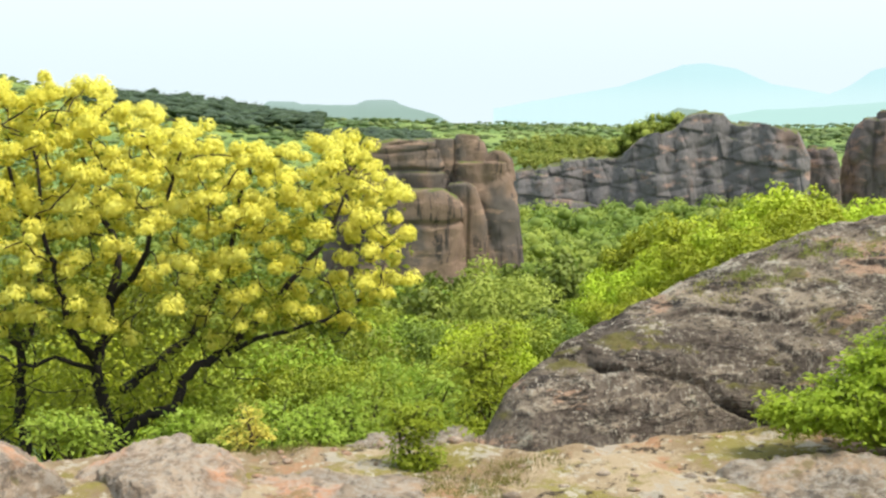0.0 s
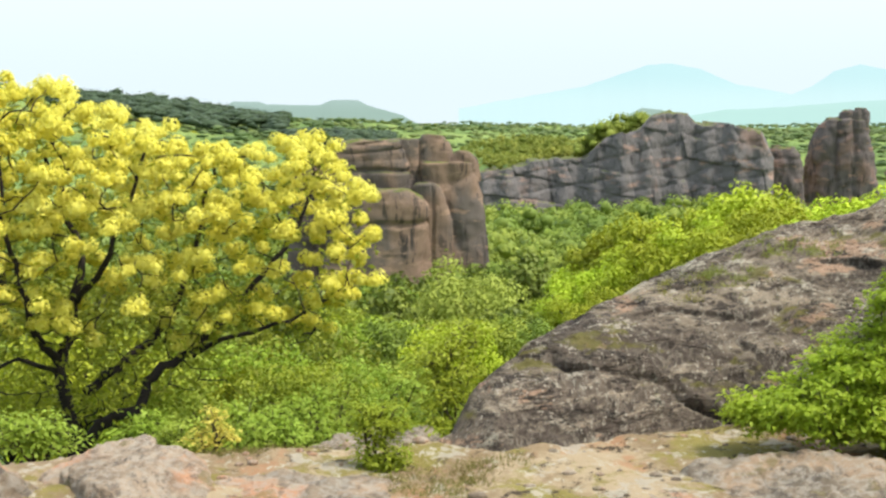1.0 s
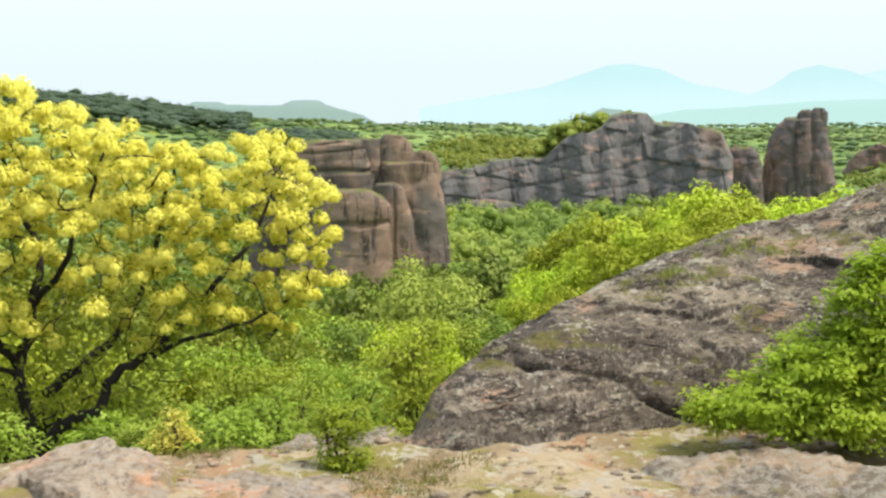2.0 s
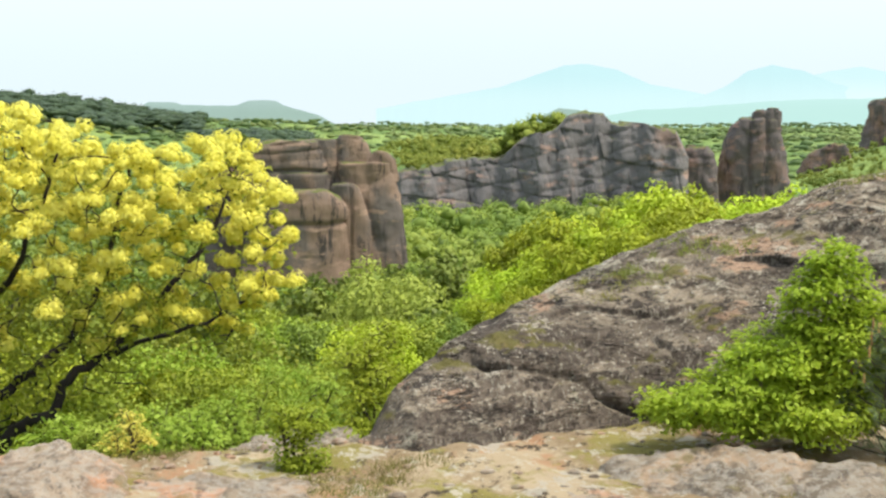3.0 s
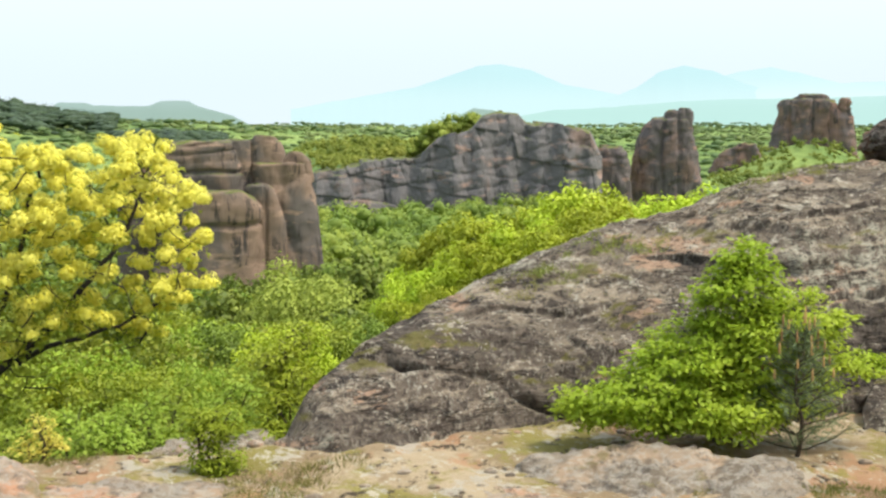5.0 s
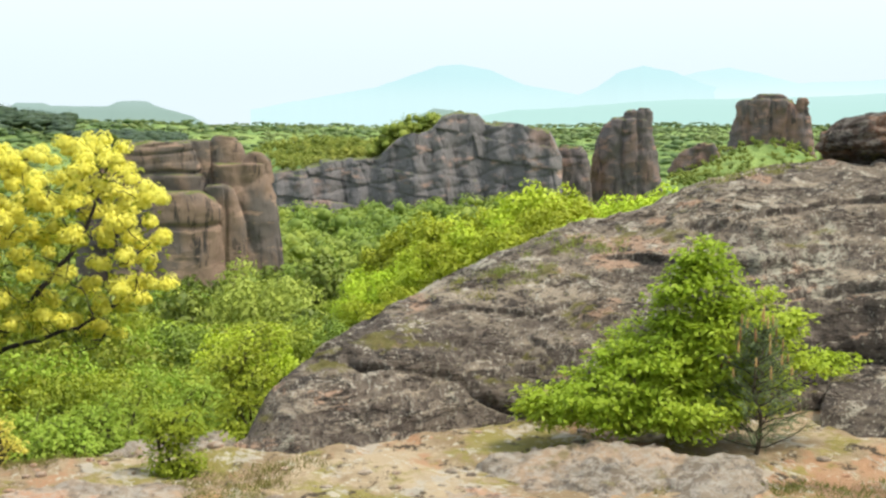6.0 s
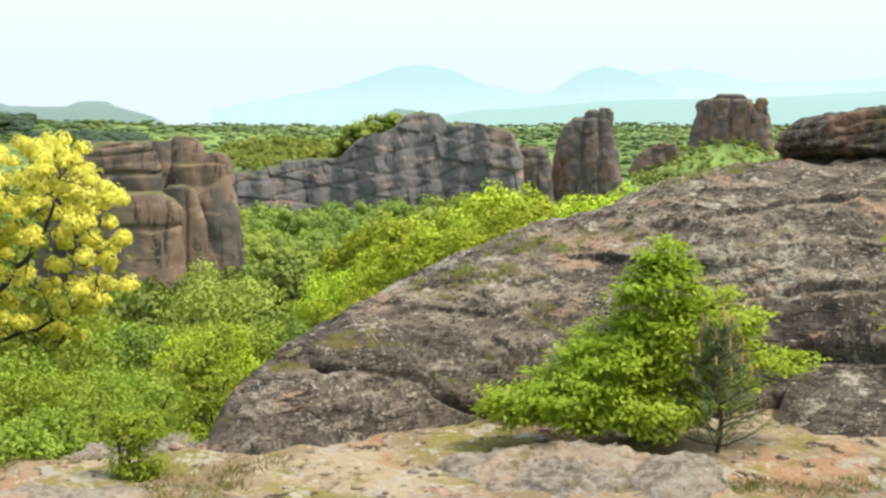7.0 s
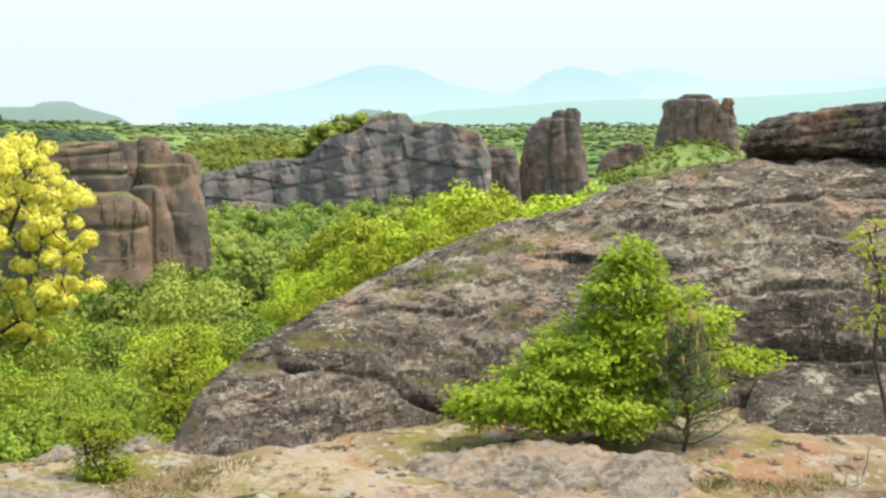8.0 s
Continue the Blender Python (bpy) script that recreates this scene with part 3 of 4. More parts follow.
LOW = -35
towers("rock_butte", spot(-0.4, 220, LOW), [
    dict(outline=[(-9, -3.5, 0.85), (-6, -3.3, 0.78), (-4.8, -3.1, 0.8), (-4.35, -2.9, 0.5), (-4.15, -2.7, 0.05)], d=214.5, base_z=LOW, depth=0.6, seed=1, step=0.3, sides=130, amp=0.45, block=0.08, beds=0.12, ledges=(-5.4,)),
    dict(outline=[(-5, -3.3, 0.3), (-3.4, -3.25, 0.15), (-2.8, -3.15, -0.05), (-2.35, -2.9, -0.2), (-2.15, -2.3, -0.3)], d=219, base_z=-18, depth=0.6, seed=2, step=0.2, sides=120, amp=0.45, block=0.10, beds=0.7, ledges=(-3.3,)),
    dict(outline=[(-9, 0.55, 1.7), (-5.4, 0.4, 1.72), (-4.6, 0.2, 1.5), (-4.0, 0.15, 1.3), (-3.85, 0.3, 1.1)], d=218, base_z=LOW, depth=0.7, seed=3, step=0.3, sides=80, amp=0.3, block=0.06, beds=0.1, joints=(0.95,)),
    dict(outline=[(-3.6, 0.3, 1.95), (-3.15, 0.3, 1.92), (-2.2, 0.36, 1.65), (-1.95, 0.45, 1.4)], d=221, base_z=-12.3, depth=0.8, seed=4, step=0.2, sides=80, amp=0.3, block=0.1, beds=0.2),
    dict(outline=[(-9, 0.8, 3.25), (-6.2, 0.8, 3.12), (-4.0, 0.45, 2.85), (-3.0, 0.4, 2.7)], d=219.5, base_z=LOW, depth=0.7, seed=5, step=0.3, sides=120, amp=0.4, block=0.09, beds=0.12),
    dict(outline=[(-3.6, 1.6, 2.78), (-2.9, 1.7, 2.68), (-2.55, 1.95, 2.4)], d=221, base_z=-13, depth=0.8, seed=6, step=0.25, sides=70, amp=0.4, block=0.15, beds=0.1),
    dict(outline=[(-3.7, -0.6, 0.6), (-2.4, -0.5, 0.5), (-2.1, -0.45, 0.42)], d=221.5, base_z=-15, depth=0.8, seed=7, step=0.25, sides=60, amp=0.3, beds=0.2),
    dict(outline=[(-9, -4.8, -2.6), (-4, -4.5, -2.8), (-2.85, -4.2, -3.0)], d=225, base_z=LOW, depth=0.8, seed=8, step=0.4, sides=70, amp=0.6),
], M_BUTTE, "massive brown butte with rounded ledges and dark streaks")

towers("rock_pillar", spot(16.7, 420, -34), [
    dict(outline=[(-5, 15.1, 18.35), (-4, 15.28, 18.15), (-2.6, 15.5, 17.8), (-2.0, 15.62, 17.66), (-1.55, 15.85, 17.6), (-1.35, 16.1, 17.56)], d=420, base_z=-40, depth=0.6, seed=15, amp=0.7, beds=0.1, joints=(16.5, 17.15), step=0.4, sides=110),
    dict(outline=[(-1.6, 16.5, 17.2), (-1.1, 16.58, 17.15), (-0.98, 16.7, 17.05)], d=421, base_z=-12, depth=0.8, seed=6, amp=0.35, step=0.3, sides=48),
    dict(outline=[(-1.6, 17.0, 17.62), (-1.05, 17.05, 17.66), (-0.92, 17.15, 17.55)], d=421, base_z=-12, depth=0.8, seed=16, amp=0.35, step=0.3, sides=48),
], M_PILLAR, "tall reddish rock pillar with a knobbed top")

towers("low_pillar", spot(14.5, 412, -34), [
    dict(outline=[(-5, 13.7, 15.35), (-4, 13.75, 15.3), (-2.7, 13.85, 15.2), (-2.45, 14.0, 15.0)], d=412, base_z=-41, depth=0.6, seed=7, amp=0.7),
    dict(outline=[(-3.0, 14.0, 14.5), (-2.33, 14.1, 14.42)], d=413, base_z=-22, depth=0.7, seed=8, amp=0.4, sides=40),
    dict(outline=[(-3.0, 14.55, 15.05), (-2.4, 14.62, 14.98)], d=413, base_z=-22, depth=0.7, seed=9, amp=0.4, sides=40),
], M_PILLAR, "low twin-headed pillar of grey and red rock")

towers("far_butte", spot(22.1, 600, -30), [
    dict(outline=[(-3.4, 20.2, 24.0), (-2.2, 20.6, 23.8), (-1.2, 20.85, 23.6), (-0.75, 20.95, 23.05), (-0.6, 21.05, 22.95)], d=600, base_z=-42, depth=0.45, seed=10, step=0.7, sides=150, amp=0.9, block=0.07, beds=0.08, joints=(21.3, 22.2, 22.85)),
    dict(outline=[(-1.5, 21.4, 22.8), (-0.5, 21.5, 22.75), (-0.4, 21.7, 22.6)], d=602, base_z=-12, depth=0.6, seed=17, step=0.6, sides=60, amp=0.7),
    dict(outline=[(-3.0, 23.0, 23.8), (-1.2, 23.08, 23.6), (-0.55, 23.15, 23.5)], d=601, base_z=-34, depth=0.8, seed=12, step=0.7, sides=40, amp=0.7),
    dict(outline=[(-3.4, 18.3, 20.3), (-2.6, 18.8, 20.2), (-2.3, 19.4, 20.1)], d=585, base_z=-42, depth=0.5, seed=14, step=0.7, sides=60, amp=0.9),
], M_PILLAR, "flat-topped rock butte on a wooded mound")


def blocks(x, z):
    """Jointed courses of great blocks: how far each stands out, less in the joints."""
    v = (z + 0.16 * x + 2.2 * noise.noise(Vector((x * 0.04, z * 0.03, 3)))) / 6.2
    iv = math.floor(v)
    wide = 8.5 + 3.5 * noise.noise(Vector((iv * 3.1, 0.3, 1)))
    u = (x + 0.25 * z + 1.3 * noise.noise(Vector((x * 0.08, z * 0.1, 8)))) / wide + (iv * 0.37) % 1.0
    iu = math.floor(u)
    edge_u = min(u - iu, iu + 1 - u) * wide
    edge_v = min(v - iv, iv + 1 - v) * 6.2
    deep = 0.5 + 0.9 * noise.noise(Vector((iu * 2.7, iv * 1.9, 5)))
    joint = max(max(0.0, 1 - edge_u / 0.55) * max(0.1, deep), max(0.0, 1 - edge_v / 0.45) * max(0.1, 1 - deep))
    return 1.2 * noise.noise(Vector((iu * 1.73, iv * 2.31, 0.5))) - 1.0 * joint * min(1.0, 0.25 + 0.9 * abs(noise.noise(Vector((x * 0.09, z * 0.12, 4)))))


def cliff():
    """The long wall of rock with vertical joints."""
    cols, rows = 420, 90
    V, F = [], []
    at = spot(8, 400, -42)
    for c in range(cols):
        az = 2.2 + (14.2 - 2.2) * c / (cols - 1)
        top = rise(lerp(az, CLIFF_TOP), 400)
        for r in range(rows + 8):
            u = min(1, r / (rows - 1))
            z = -42 + (top + 42) * u
            lean = 5 * u ** 1.5
            if r >= rows:
                lean += (r - rows + 1) * 2.2
            p = spot(az, 398 + lean + 2.2 * math.sin(az * 1.3) + 0.8 * math.sin(az * 5.7 + 1), z)
            q = Vector((p.x, p.y * 0.3, p.z * 0.5))
            e = 0.9 * fract(q, 0.05, 3) + 0.45 * fract(p, 0.35, 5) + blocks(p.x, z)
            b = (z * 0.17 - az * 0.35 + 0.8 * fract(p, 0.03, 2)) % 1.0
            e -= 0.5 * (1 - abs(b - 0.5) * 2) ** 5
            p += Vector((-math.sin(radians(az)), -math.cos(radians(az)), 0)) * e
            p.z += (0.9 * fract(p, 0.12, 4, 2) + 1.1 * noise.noise(Vector((math.floor(p.x / 4.2) * 1.37, 2.5, 0)))) * u ** 6
            V.append(p - at)
    n = rows + 8
    F = [(c * n + r, (c + 1) * n + r, (c + 1) * n + r + 1, c * n + r + 1) for c in range(cols - 1) for r in range(n - 1)]
    ob = new("rock_cliff", mesh_of("rock_cliff", V, F, M_CLIFF))
    ob.location = at
    return tagged(ob, "long grey cliff with vertical joints and ledges", "cliff")


cliff()


# ---- far mountains and mesa ----
def range_of(name, d, crest, foot_el, mat, label):
    """A far range of hills with a worn slope."""
    V, F = [], []
    azs = np.linspace(crest[0][0], crest[-1][0], 160)
    n = 9
    for az in azs:
        top = rise(lerp(az, crest), d) + 2 * fract(spot(az, d), 0.004, 4) + 2 * fract(spot(az, d), 0.02, 3)
        low = rise(foot_el, d)
        for i in range(n):
            u = i / (n - 1)
            V.append(spot(az, d - 500 * (1 - u) ** 1.3, low + (top - low) * u))
        V.append(spot(az, d + 120, low))
    n += 1
    for c in range(len(azs) - 1):
        F += [(c * n + i, (c + 1) * n + i, (c + 1) * n + i + 1, c * n + i + 1) for i in range(n - 1)]
    return tagged(new(name, mesh_of(name, V, F, mat)), label, "mountain", kind="structure")


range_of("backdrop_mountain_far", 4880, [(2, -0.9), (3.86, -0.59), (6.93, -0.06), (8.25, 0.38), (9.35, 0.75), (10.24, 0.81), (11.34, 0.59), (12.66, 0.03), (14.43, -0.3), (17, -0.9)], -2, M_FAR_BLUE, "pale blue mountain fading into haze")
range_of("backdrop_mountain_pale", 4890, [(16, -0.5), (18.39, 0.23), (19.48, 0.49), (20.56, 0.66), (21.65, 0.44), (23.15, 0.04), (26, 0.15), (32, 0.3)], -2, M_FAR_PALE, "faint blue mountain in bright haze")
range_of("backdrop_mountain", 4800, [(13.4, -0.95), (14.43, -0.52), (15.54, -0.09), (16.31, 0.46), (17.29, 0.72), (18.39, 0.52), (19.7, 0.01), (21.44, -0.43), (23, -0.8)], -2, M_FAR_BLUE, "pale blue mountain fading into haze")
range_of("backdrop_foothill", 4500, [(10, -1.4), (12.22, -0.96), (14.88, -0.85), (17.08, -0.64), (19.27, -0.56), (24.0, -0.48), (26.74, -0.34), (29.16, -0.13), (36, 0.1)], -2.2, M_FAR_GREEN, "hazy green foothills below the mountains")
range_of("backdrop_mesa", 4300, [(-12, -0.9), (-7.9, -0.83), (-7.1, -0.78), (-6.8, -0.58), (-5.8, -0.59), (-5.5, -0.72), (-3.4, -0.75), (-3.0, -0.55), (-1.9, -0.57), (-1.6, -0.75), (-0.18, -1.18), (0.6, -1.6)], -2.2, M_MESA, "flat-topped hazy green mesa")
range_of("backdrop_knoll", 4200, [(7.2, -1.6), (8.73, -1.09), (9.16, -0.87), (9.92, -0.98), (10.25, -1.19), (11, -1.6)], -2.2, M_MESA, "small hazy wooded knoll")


# ---- trees ----
def tree_proto(name, seed, height, wide, n_leaf, leaf, mat, bark, lobes=22, stem=0.25, low=0.28, flat=(0.7, 0.95), clump=(0.15, 0.24), tufts=8):
    """A broadleaf tree at the origin: trunk with limbs, a domed crown of lobes, each lobe of leafy tufts."""
    rng = np.random.default_rng(seed)
    L, S = [], []
    mid, tall = (1 + low) / 2 * height, (1 - low) / 2 * height
    for i in range(lobes):
        h = 1 - 1.75 * (i + 0.5) / lobes
        a = i * 2.4 + rng.uniform(-0.4, 0.4)
        s = wide * rng.uniform(*clump)
        reach = rng.uniform(0.72, 1.06) * (1 if i % 4 else 0.5)
        c = np.array((math.cos(a) * math.sqrt(1 - h * h) * (wide / 2 - s * 0.7) * reach, math.sin(a) * math.sqrt(1 - h * h) * (wide / 2 - s * 0.7) * reach, mid + h * (tall - s * 0.6) * reach))
        r = np.array((s, s, s * rng.uniform(*flat)))
        L.append((c, r))
        for _ in range(tufts):
            v = unit(rng.normal(size=(1, 3)) + np.array((c[0], c[1], 0)) / wide + np.array((0, 0, 0.55)))[0]
            q = rng.uniform(0.30, 0.46)
            S.append((c + v * r * 0.76, r * q))
    P, D = lobes_points(S, n_leaf * 3 // 4, rng, 0.8)
    I, ID = lobes_points([(c, r * 0.72) for c, r in L], n_leaf // 4, rng, 0.75)
    P, D = np.concatenate([P, I]), np.concatenate([D, ID])
    N = D * 0.9 + np.array([0, 0, 0.35]) + rng.normal(size=P.shape) * 0.32
    stray = P + D * rng.uniform(0, 0.05 * wide, len(P))[:, None] * (rng.random(len(P)) < 0.10)[:, None]
    limbs = [(bend((0, 0, -0.4), (0, 0, height * 0.62), rng, 0.05, 6), np.linspace(0.05, 0.018, 6) * height * 0.42)]
    for c, r in L:
        limbs.append((bend((0, 0, height * rng.uniform(stem, 0.5)), c, rng, 0.12, 5), np.linspace(0.02, 0.005, 5) * height * 0.42))
    return tubes_mesh("trunk", limbs, bark, 5), quads_mesh("crown", leaves(stray, N, leaf, 0.66, rng), mat)


def stand(protos, places, name, label, category, group):
    """One tree a place (bearing, distance, scale), each of its own turn."""
    first = {}
    rng = random.Random(len(places) * 7 + len(name))
    for i, (az, d, s) in enumerate(places):
        k = rng.randrange(len(protos))
        m = Matrix.Translation(spot(az, d, land(az, d))) @ pose(0, 0, 0, 0, 0, rng.uniform(0, 360))
        sc = (s * rng.uniform(0.9, 1.1), s * rng.uniform(0.9, 1.1), s)
        if k not in first:
            ob = thing(name, (0, 0, 0), label, category, group)
            part("trunk", protos[k][0], ob)
            part("crown", protos[k][1], ob)
            first[k] = ob
            ob.matrix_basis = m
        else:
            ob = copy_thing(first[k], m)
        ob.scale = sc


NEAR = [tree_proto("bright_tree", s, 5.5, 2.1, 9500, 0.092, M_LEAF_BRIGHT, M_BARK, 15, low=0.38, clump=(0.19, 0.28), tufts=9) for s in (1, 2, 3)]
OAK = [tree_proto("oak", s, 4.2, 2.7, 6500, 0.10, m, M_BARK, 16, low=0.3, flat=(0.55, 0.8), clump=(0.17, 0.26)) for s, m in ((4, M_LEAF_MID), (5, M_LEAF_BRIGHT), (6, M_LEAF_DEEP), (16, M_LEAF_MID))]
FEATHER = [tree_proto("feathery_tree", s, 5.0, 3.0, 8000, 0.085, M_LEAF_BRIGHT, M_BARK, 24, low=0.05, flat=(1.1, 1.6), clump=(0.10, 0.17)) for s in (12, 13)]
BUSH = [tree_proto("bush", s, 1.5, 1.5, 4200, 0.05, m, M_BARK, 16, 0.1, 0.05) for s, m in ((14, M_LEAF_SLOPE), (15, M_LEAF_BRIGHT), (17, M_LEAF_MID))]
OLIVE = [tree_proto("olive_tree", s, 6.0, 5.4, 15000, 0.14, M_LEAF_OLIVE, M_BARK, 22, low=0.2, clump=(0.15, 0.23)) for s in (7,)]
DEEP_T = [tree_proto("deep_tree", s, 7.0, 4.6, 2600, 0.30, M_LEAF_DEEP, M_BARK, 13, low=0.25, tufts=6, clump=(0.18, 0.27)) for s in (8, 9)]
MID_T = [tree_proto("mid_tree", s, 6.5, 4.4, 2600, 0.30, M_LEAF_MID, M_BARK, 13, low=0.25, tufts=6, clump=(0.18, 0.27)) for s in (10, 11)]

# the bright trees behind the boulder
TOPS = [(6, -7.4), (6.6, -6.8), (7.7, -5.3), (9.1, -4.95), (10.4, -4.4), (11.8, -4.3), (13.1, -3.5), (14.2, -3.75), (15, -4.3), (16.2, -4.2), (17.3, -3.75), (18.2, -3.95), (19, -4.4)]


def as_high(az, d, less=0.0):
    """A tree whose head is as high as the wood's outline there, or some degrees lower."""
    return az, d, (rise(lerp(az, TOPS) - less, d) - land(az, d)) / 5.45


stand(NEAR, [as_high(*p) for p in ((6.7, 38), (7.7, 36), (8.6, 37, 0.4), (9.3, 35), (10.2, 36, 0.2), (11.0, 34), (11.9, 35, 0.1), (12.9, 33), (13.6, 35, 0.2), (14.3, 34), (15.2, 31, 0.2), (16.1, 32), (16.8, 33, 0.3),
             (17.4, 31), (18.2, 31, 0.1), (7.2, 33, 0.9), (8.2, 31, 1.6), (8.9, 32, 1.0), (9.8, 30, 1.3), (10.6, 31, 0.8), (11.4, 30, 1.2), (11.7, 32, 0.6), (12.4, 29, 1.5), (13.2, 31, 0.8), (13.8, 29, 1.3), (14.8, 30, 0.7), (15.6, 29, 0.9), (17.0, 29, 0.6), (6.4, 31, 1.2), (7.6, 29, 2.2))],
      "young_tree", "bright green young tree behind the boulder", "tree", "bright trees behind the boulder")
rng_v = random.Random(5)
oaks = [(-1.8, 21, 0.8), (-3.6, 19, 0.7), (0.9, 24, 0.8), (1.6, 13.5, 0.45), (-5.6, 17, 0.7), (3.0, 20, 0.65), (-0.4, 17, 0.5), (-7.6, 18, 0.8), (-10.5, 17, 0.8), (-13.5, 18, 0.9), (-16.5, 16, 0.9), (-19, 17, 0.9)]
oaks += [(rng_v.uniform(-19, 6), rng_v.uniform(24, 46), rng_v.uniform(0.65, 1.0)) for _ in range(30)]
oaks = [(a, d, min(s, (rise(-8.8 if a > -4 else -6.5, d) - land(a, d)) / 4.2)) for a, d, s in oaks]
oaks += [(-1.7, 22, (rise(-8.3, 22) - land(-1.7, 22)) / 4.2), (-4.2, 21, (rise(-8.2, 21) - land(-4.2, 21)) / 4.2)]
stand(OAK, [o for o in oaks if o[2] > 0.3], "oak_tree", "small green oak on the slope below the shelf", "tree", "oaks on the slope")
bushes = [(-19 + i * 1.6 + rng_v.uniform(-0.5, 0.5), rng_v.uniform(10.2, 11.5), rng_v.uniform(0.6, 0.9)) for i in range(13)]
bushes += [(-19 + i * 1.75 + rng_v.uniform(-0.6, 0.6), rng_v.uniform(12, 15), rng_v.uniform(0.8, 1.3)) for i in range(13)]
bushes = [(a, d, min(s, (rise(-10.4 if a > -5 else -6, d) - land(a, d)) / 1.5)) for a, d, s in bushes]
stand(BUSH, [b for b in bushes if b[2] > 0.25], "green_bush", "leafy green bush below the edge of the shelf", "shrub", "bushes below the shelf")
stand(OLIVE, [(1.6, 60, (rise(-6.95, 60) - land(1.6, 60)) / 5.9)], "olive_green_tree", "rounded olive-green tree in the valley", "tree", "olive-green trees")
stand(FEATHER, [(5.6, 48, 0.85), (6.6, 45, 0.85), (4.6, 46, 0.75), (7.4, 42, 0.8), (3.8, 42, 0.7), (5.4, 38, 0.65), (6.4, 34, 0.6), (4.4, 36, 0.6)], "feathery_tree", "light green feathery young tree on the slope", "tree", "light green trees")
mids = []
for _ in range(110):
    d = rng_v.uniform(48, 208)
    az = rng_v.uniform(-18, 9 if d > 60 else 5)
    top = -7.4 if -6 < az < 3.2 else -6.2
    s = min(rng_v.uniform(0.75, 1.15), (rise(top, d) - land(az, d)) / 7)
    if s > 0.5 and not (d > 185 and -5 < az < 3.5):
        mids.append((az, d, s))
mids += [(a, d, (rise(e, d) - land(a, d)) / 6.9) for a, d, e in ((-0.7, 95, -7.0), (4.3, 95, -6.3), (5.1, 88, -6.5), (3.4, 110, -6.7), (0.1, 105, -7.1), (-1.8, 90, -7.4))]
stand(DEEP_T + MID_T, mids, "valley_tree", "green broadleaf tree in the valley wood", "tree", "valley wood")


# a dark bush on the head of the butte
bush = thing("dark_bush", spot(-3.25, 223, rise(-2.5, 223)), "dark green bush on top of the butte", "shrub")
part("trunk", DEEP_T[0][0], bush)
part("crown", DEEP_T[0][1], bush)
bush.scale = (0.42, 0.42, 0.42)


# ---- far woods: uncounted trees ----
def woods(name, seed, n, area, h, mat, label, lobes=4, sprays=30, level=1):
    """Many small crowns over a stretch of land: uneven clumps with loose sprays."""
    rng = np.random.default_rng(seed)
    C, R, P, N, S = [], [], [], [], []
    for _ in range(n):
        az, d = area(rng)
        c = np.array(spot(az, d, land(az, d)))
        hh = h * rng.uniform(0.55, 1.2)
        o = rng.normal(size=(lobes, 3)) * np.array([0.24, 0.24, 0.16]) * hh * (lobes > 1)
        r = hh * rng.uniform(0.22, 0.34, lobes) * (2.0 if lobes == 1 else 1)
        q = c + np.array([0, 0, hh * 0.55]) + o
        C.append(q)
        R.append(np.stack([r, r, r * rng.uniform(0.8, 1.15, lobes) * (0.34 if lobes == 1 else 1)], 1))
        k = rng.integers(0, lobes, sprays)
        v = unit(rng.normal(size=(sprays, 3)))
        v[:, 2] = np.abs(v[:, 2]) * 1.1 - 0.2
        P.append(q[k] + v * r[k][:, None] * np.array([1, 1, 0.65 if lobes == 1 else 1]))
        N.append(v + rng.normal(size=v.shape) * 0.3 + np.array([0, 0, 0.3]))
        S.append(np.full(sprays, hh * (0.15 if sprays < 90 and lobes > 1 else 0.11)))
    C, R = np.concatenate(C), np.concatenate(R)
    P, N, S = np.concatenate(P), np.concatenate(N), np.concatenate(S)
    me = foliage_mesh(name, C, R * (1 if lobes == 1 else 0.6), leaves(P, N, S, 0.7, rng), mat, level, rng, 0.25)
    return tagged(new(name, me), label, "woods", kind="stuff")


def plain(r):
    """A place on the plain, clear of the cliff's head and the near butte."""
    while True:
        az, d = r.uniform(-19, 32), 420 * (1550 / 420) ** r.random() if r.random() < 0.5 else math.sqrt(r.uniform(700 ** 2, 1560 ** 2))
        if not (0 < az < 15.5 and d < 640) and not (18 < az < 25 and d < 610):
            return az, d


def clumped(r):
    """Deep green trees stand together in belts and groves."""
    while True:
        az, d = plain(r)
        if fract(spot(az, d), 0.006, 3, 17) > 0.12:
            return az, d


woods("hillside_wood", 21, 370, lambda r: (r.uniform(2.6, 16.5), r.uniform(205, 388)), 7.5, M_LEAF_HILL, "green wood on the slope below the cliff", 6, 170, 1)
woods("hillside_wood_dark", 22, 170, lambda r: (r.uniform(2.8, 16.5), r.uniform(220, 392)), 7.0, M_LEAF_DEEP, "darker trees in the hillside wood", 6, 170, 1)
woods("valley_wood_left", 23, 330, lambda r: (r.uniform(-19, -4.5), r.uniform(200, 420)), 6.5, M_LEAF_DEEP, "green wood beyond the valley", 5, 100, 1)
woods("clifftop_bushes", 24, 520, lambda r: (r.triangular(2.0, 5.0, 9.2), r.uniform(411, 560)), 4.6, M_LEAF_TOP, "bright bushes on top of the cliff", 2, 60, 1)
woods("clifftop_trees", 29, 22, lambda r: (r.uniform(6.8, 9.3), r.uniform(411, 417)), 6.4, M_LEAF_HILL, "small dark trees on the cliff edge", 6, 90, 2)
woods("mound_bushes", 25, 260, lambda r: (r.uniform(18.3, 25), r.uniform(520, 597)), 3.5, M_LEAF_HILL, "bushes on the mound of the butte", 3, 60, 1)
woods("plain_wood", 26, 7500, plain, 4.0, M_LEAF_FAR, "wide green woods on the plain", 1, 3, 1)
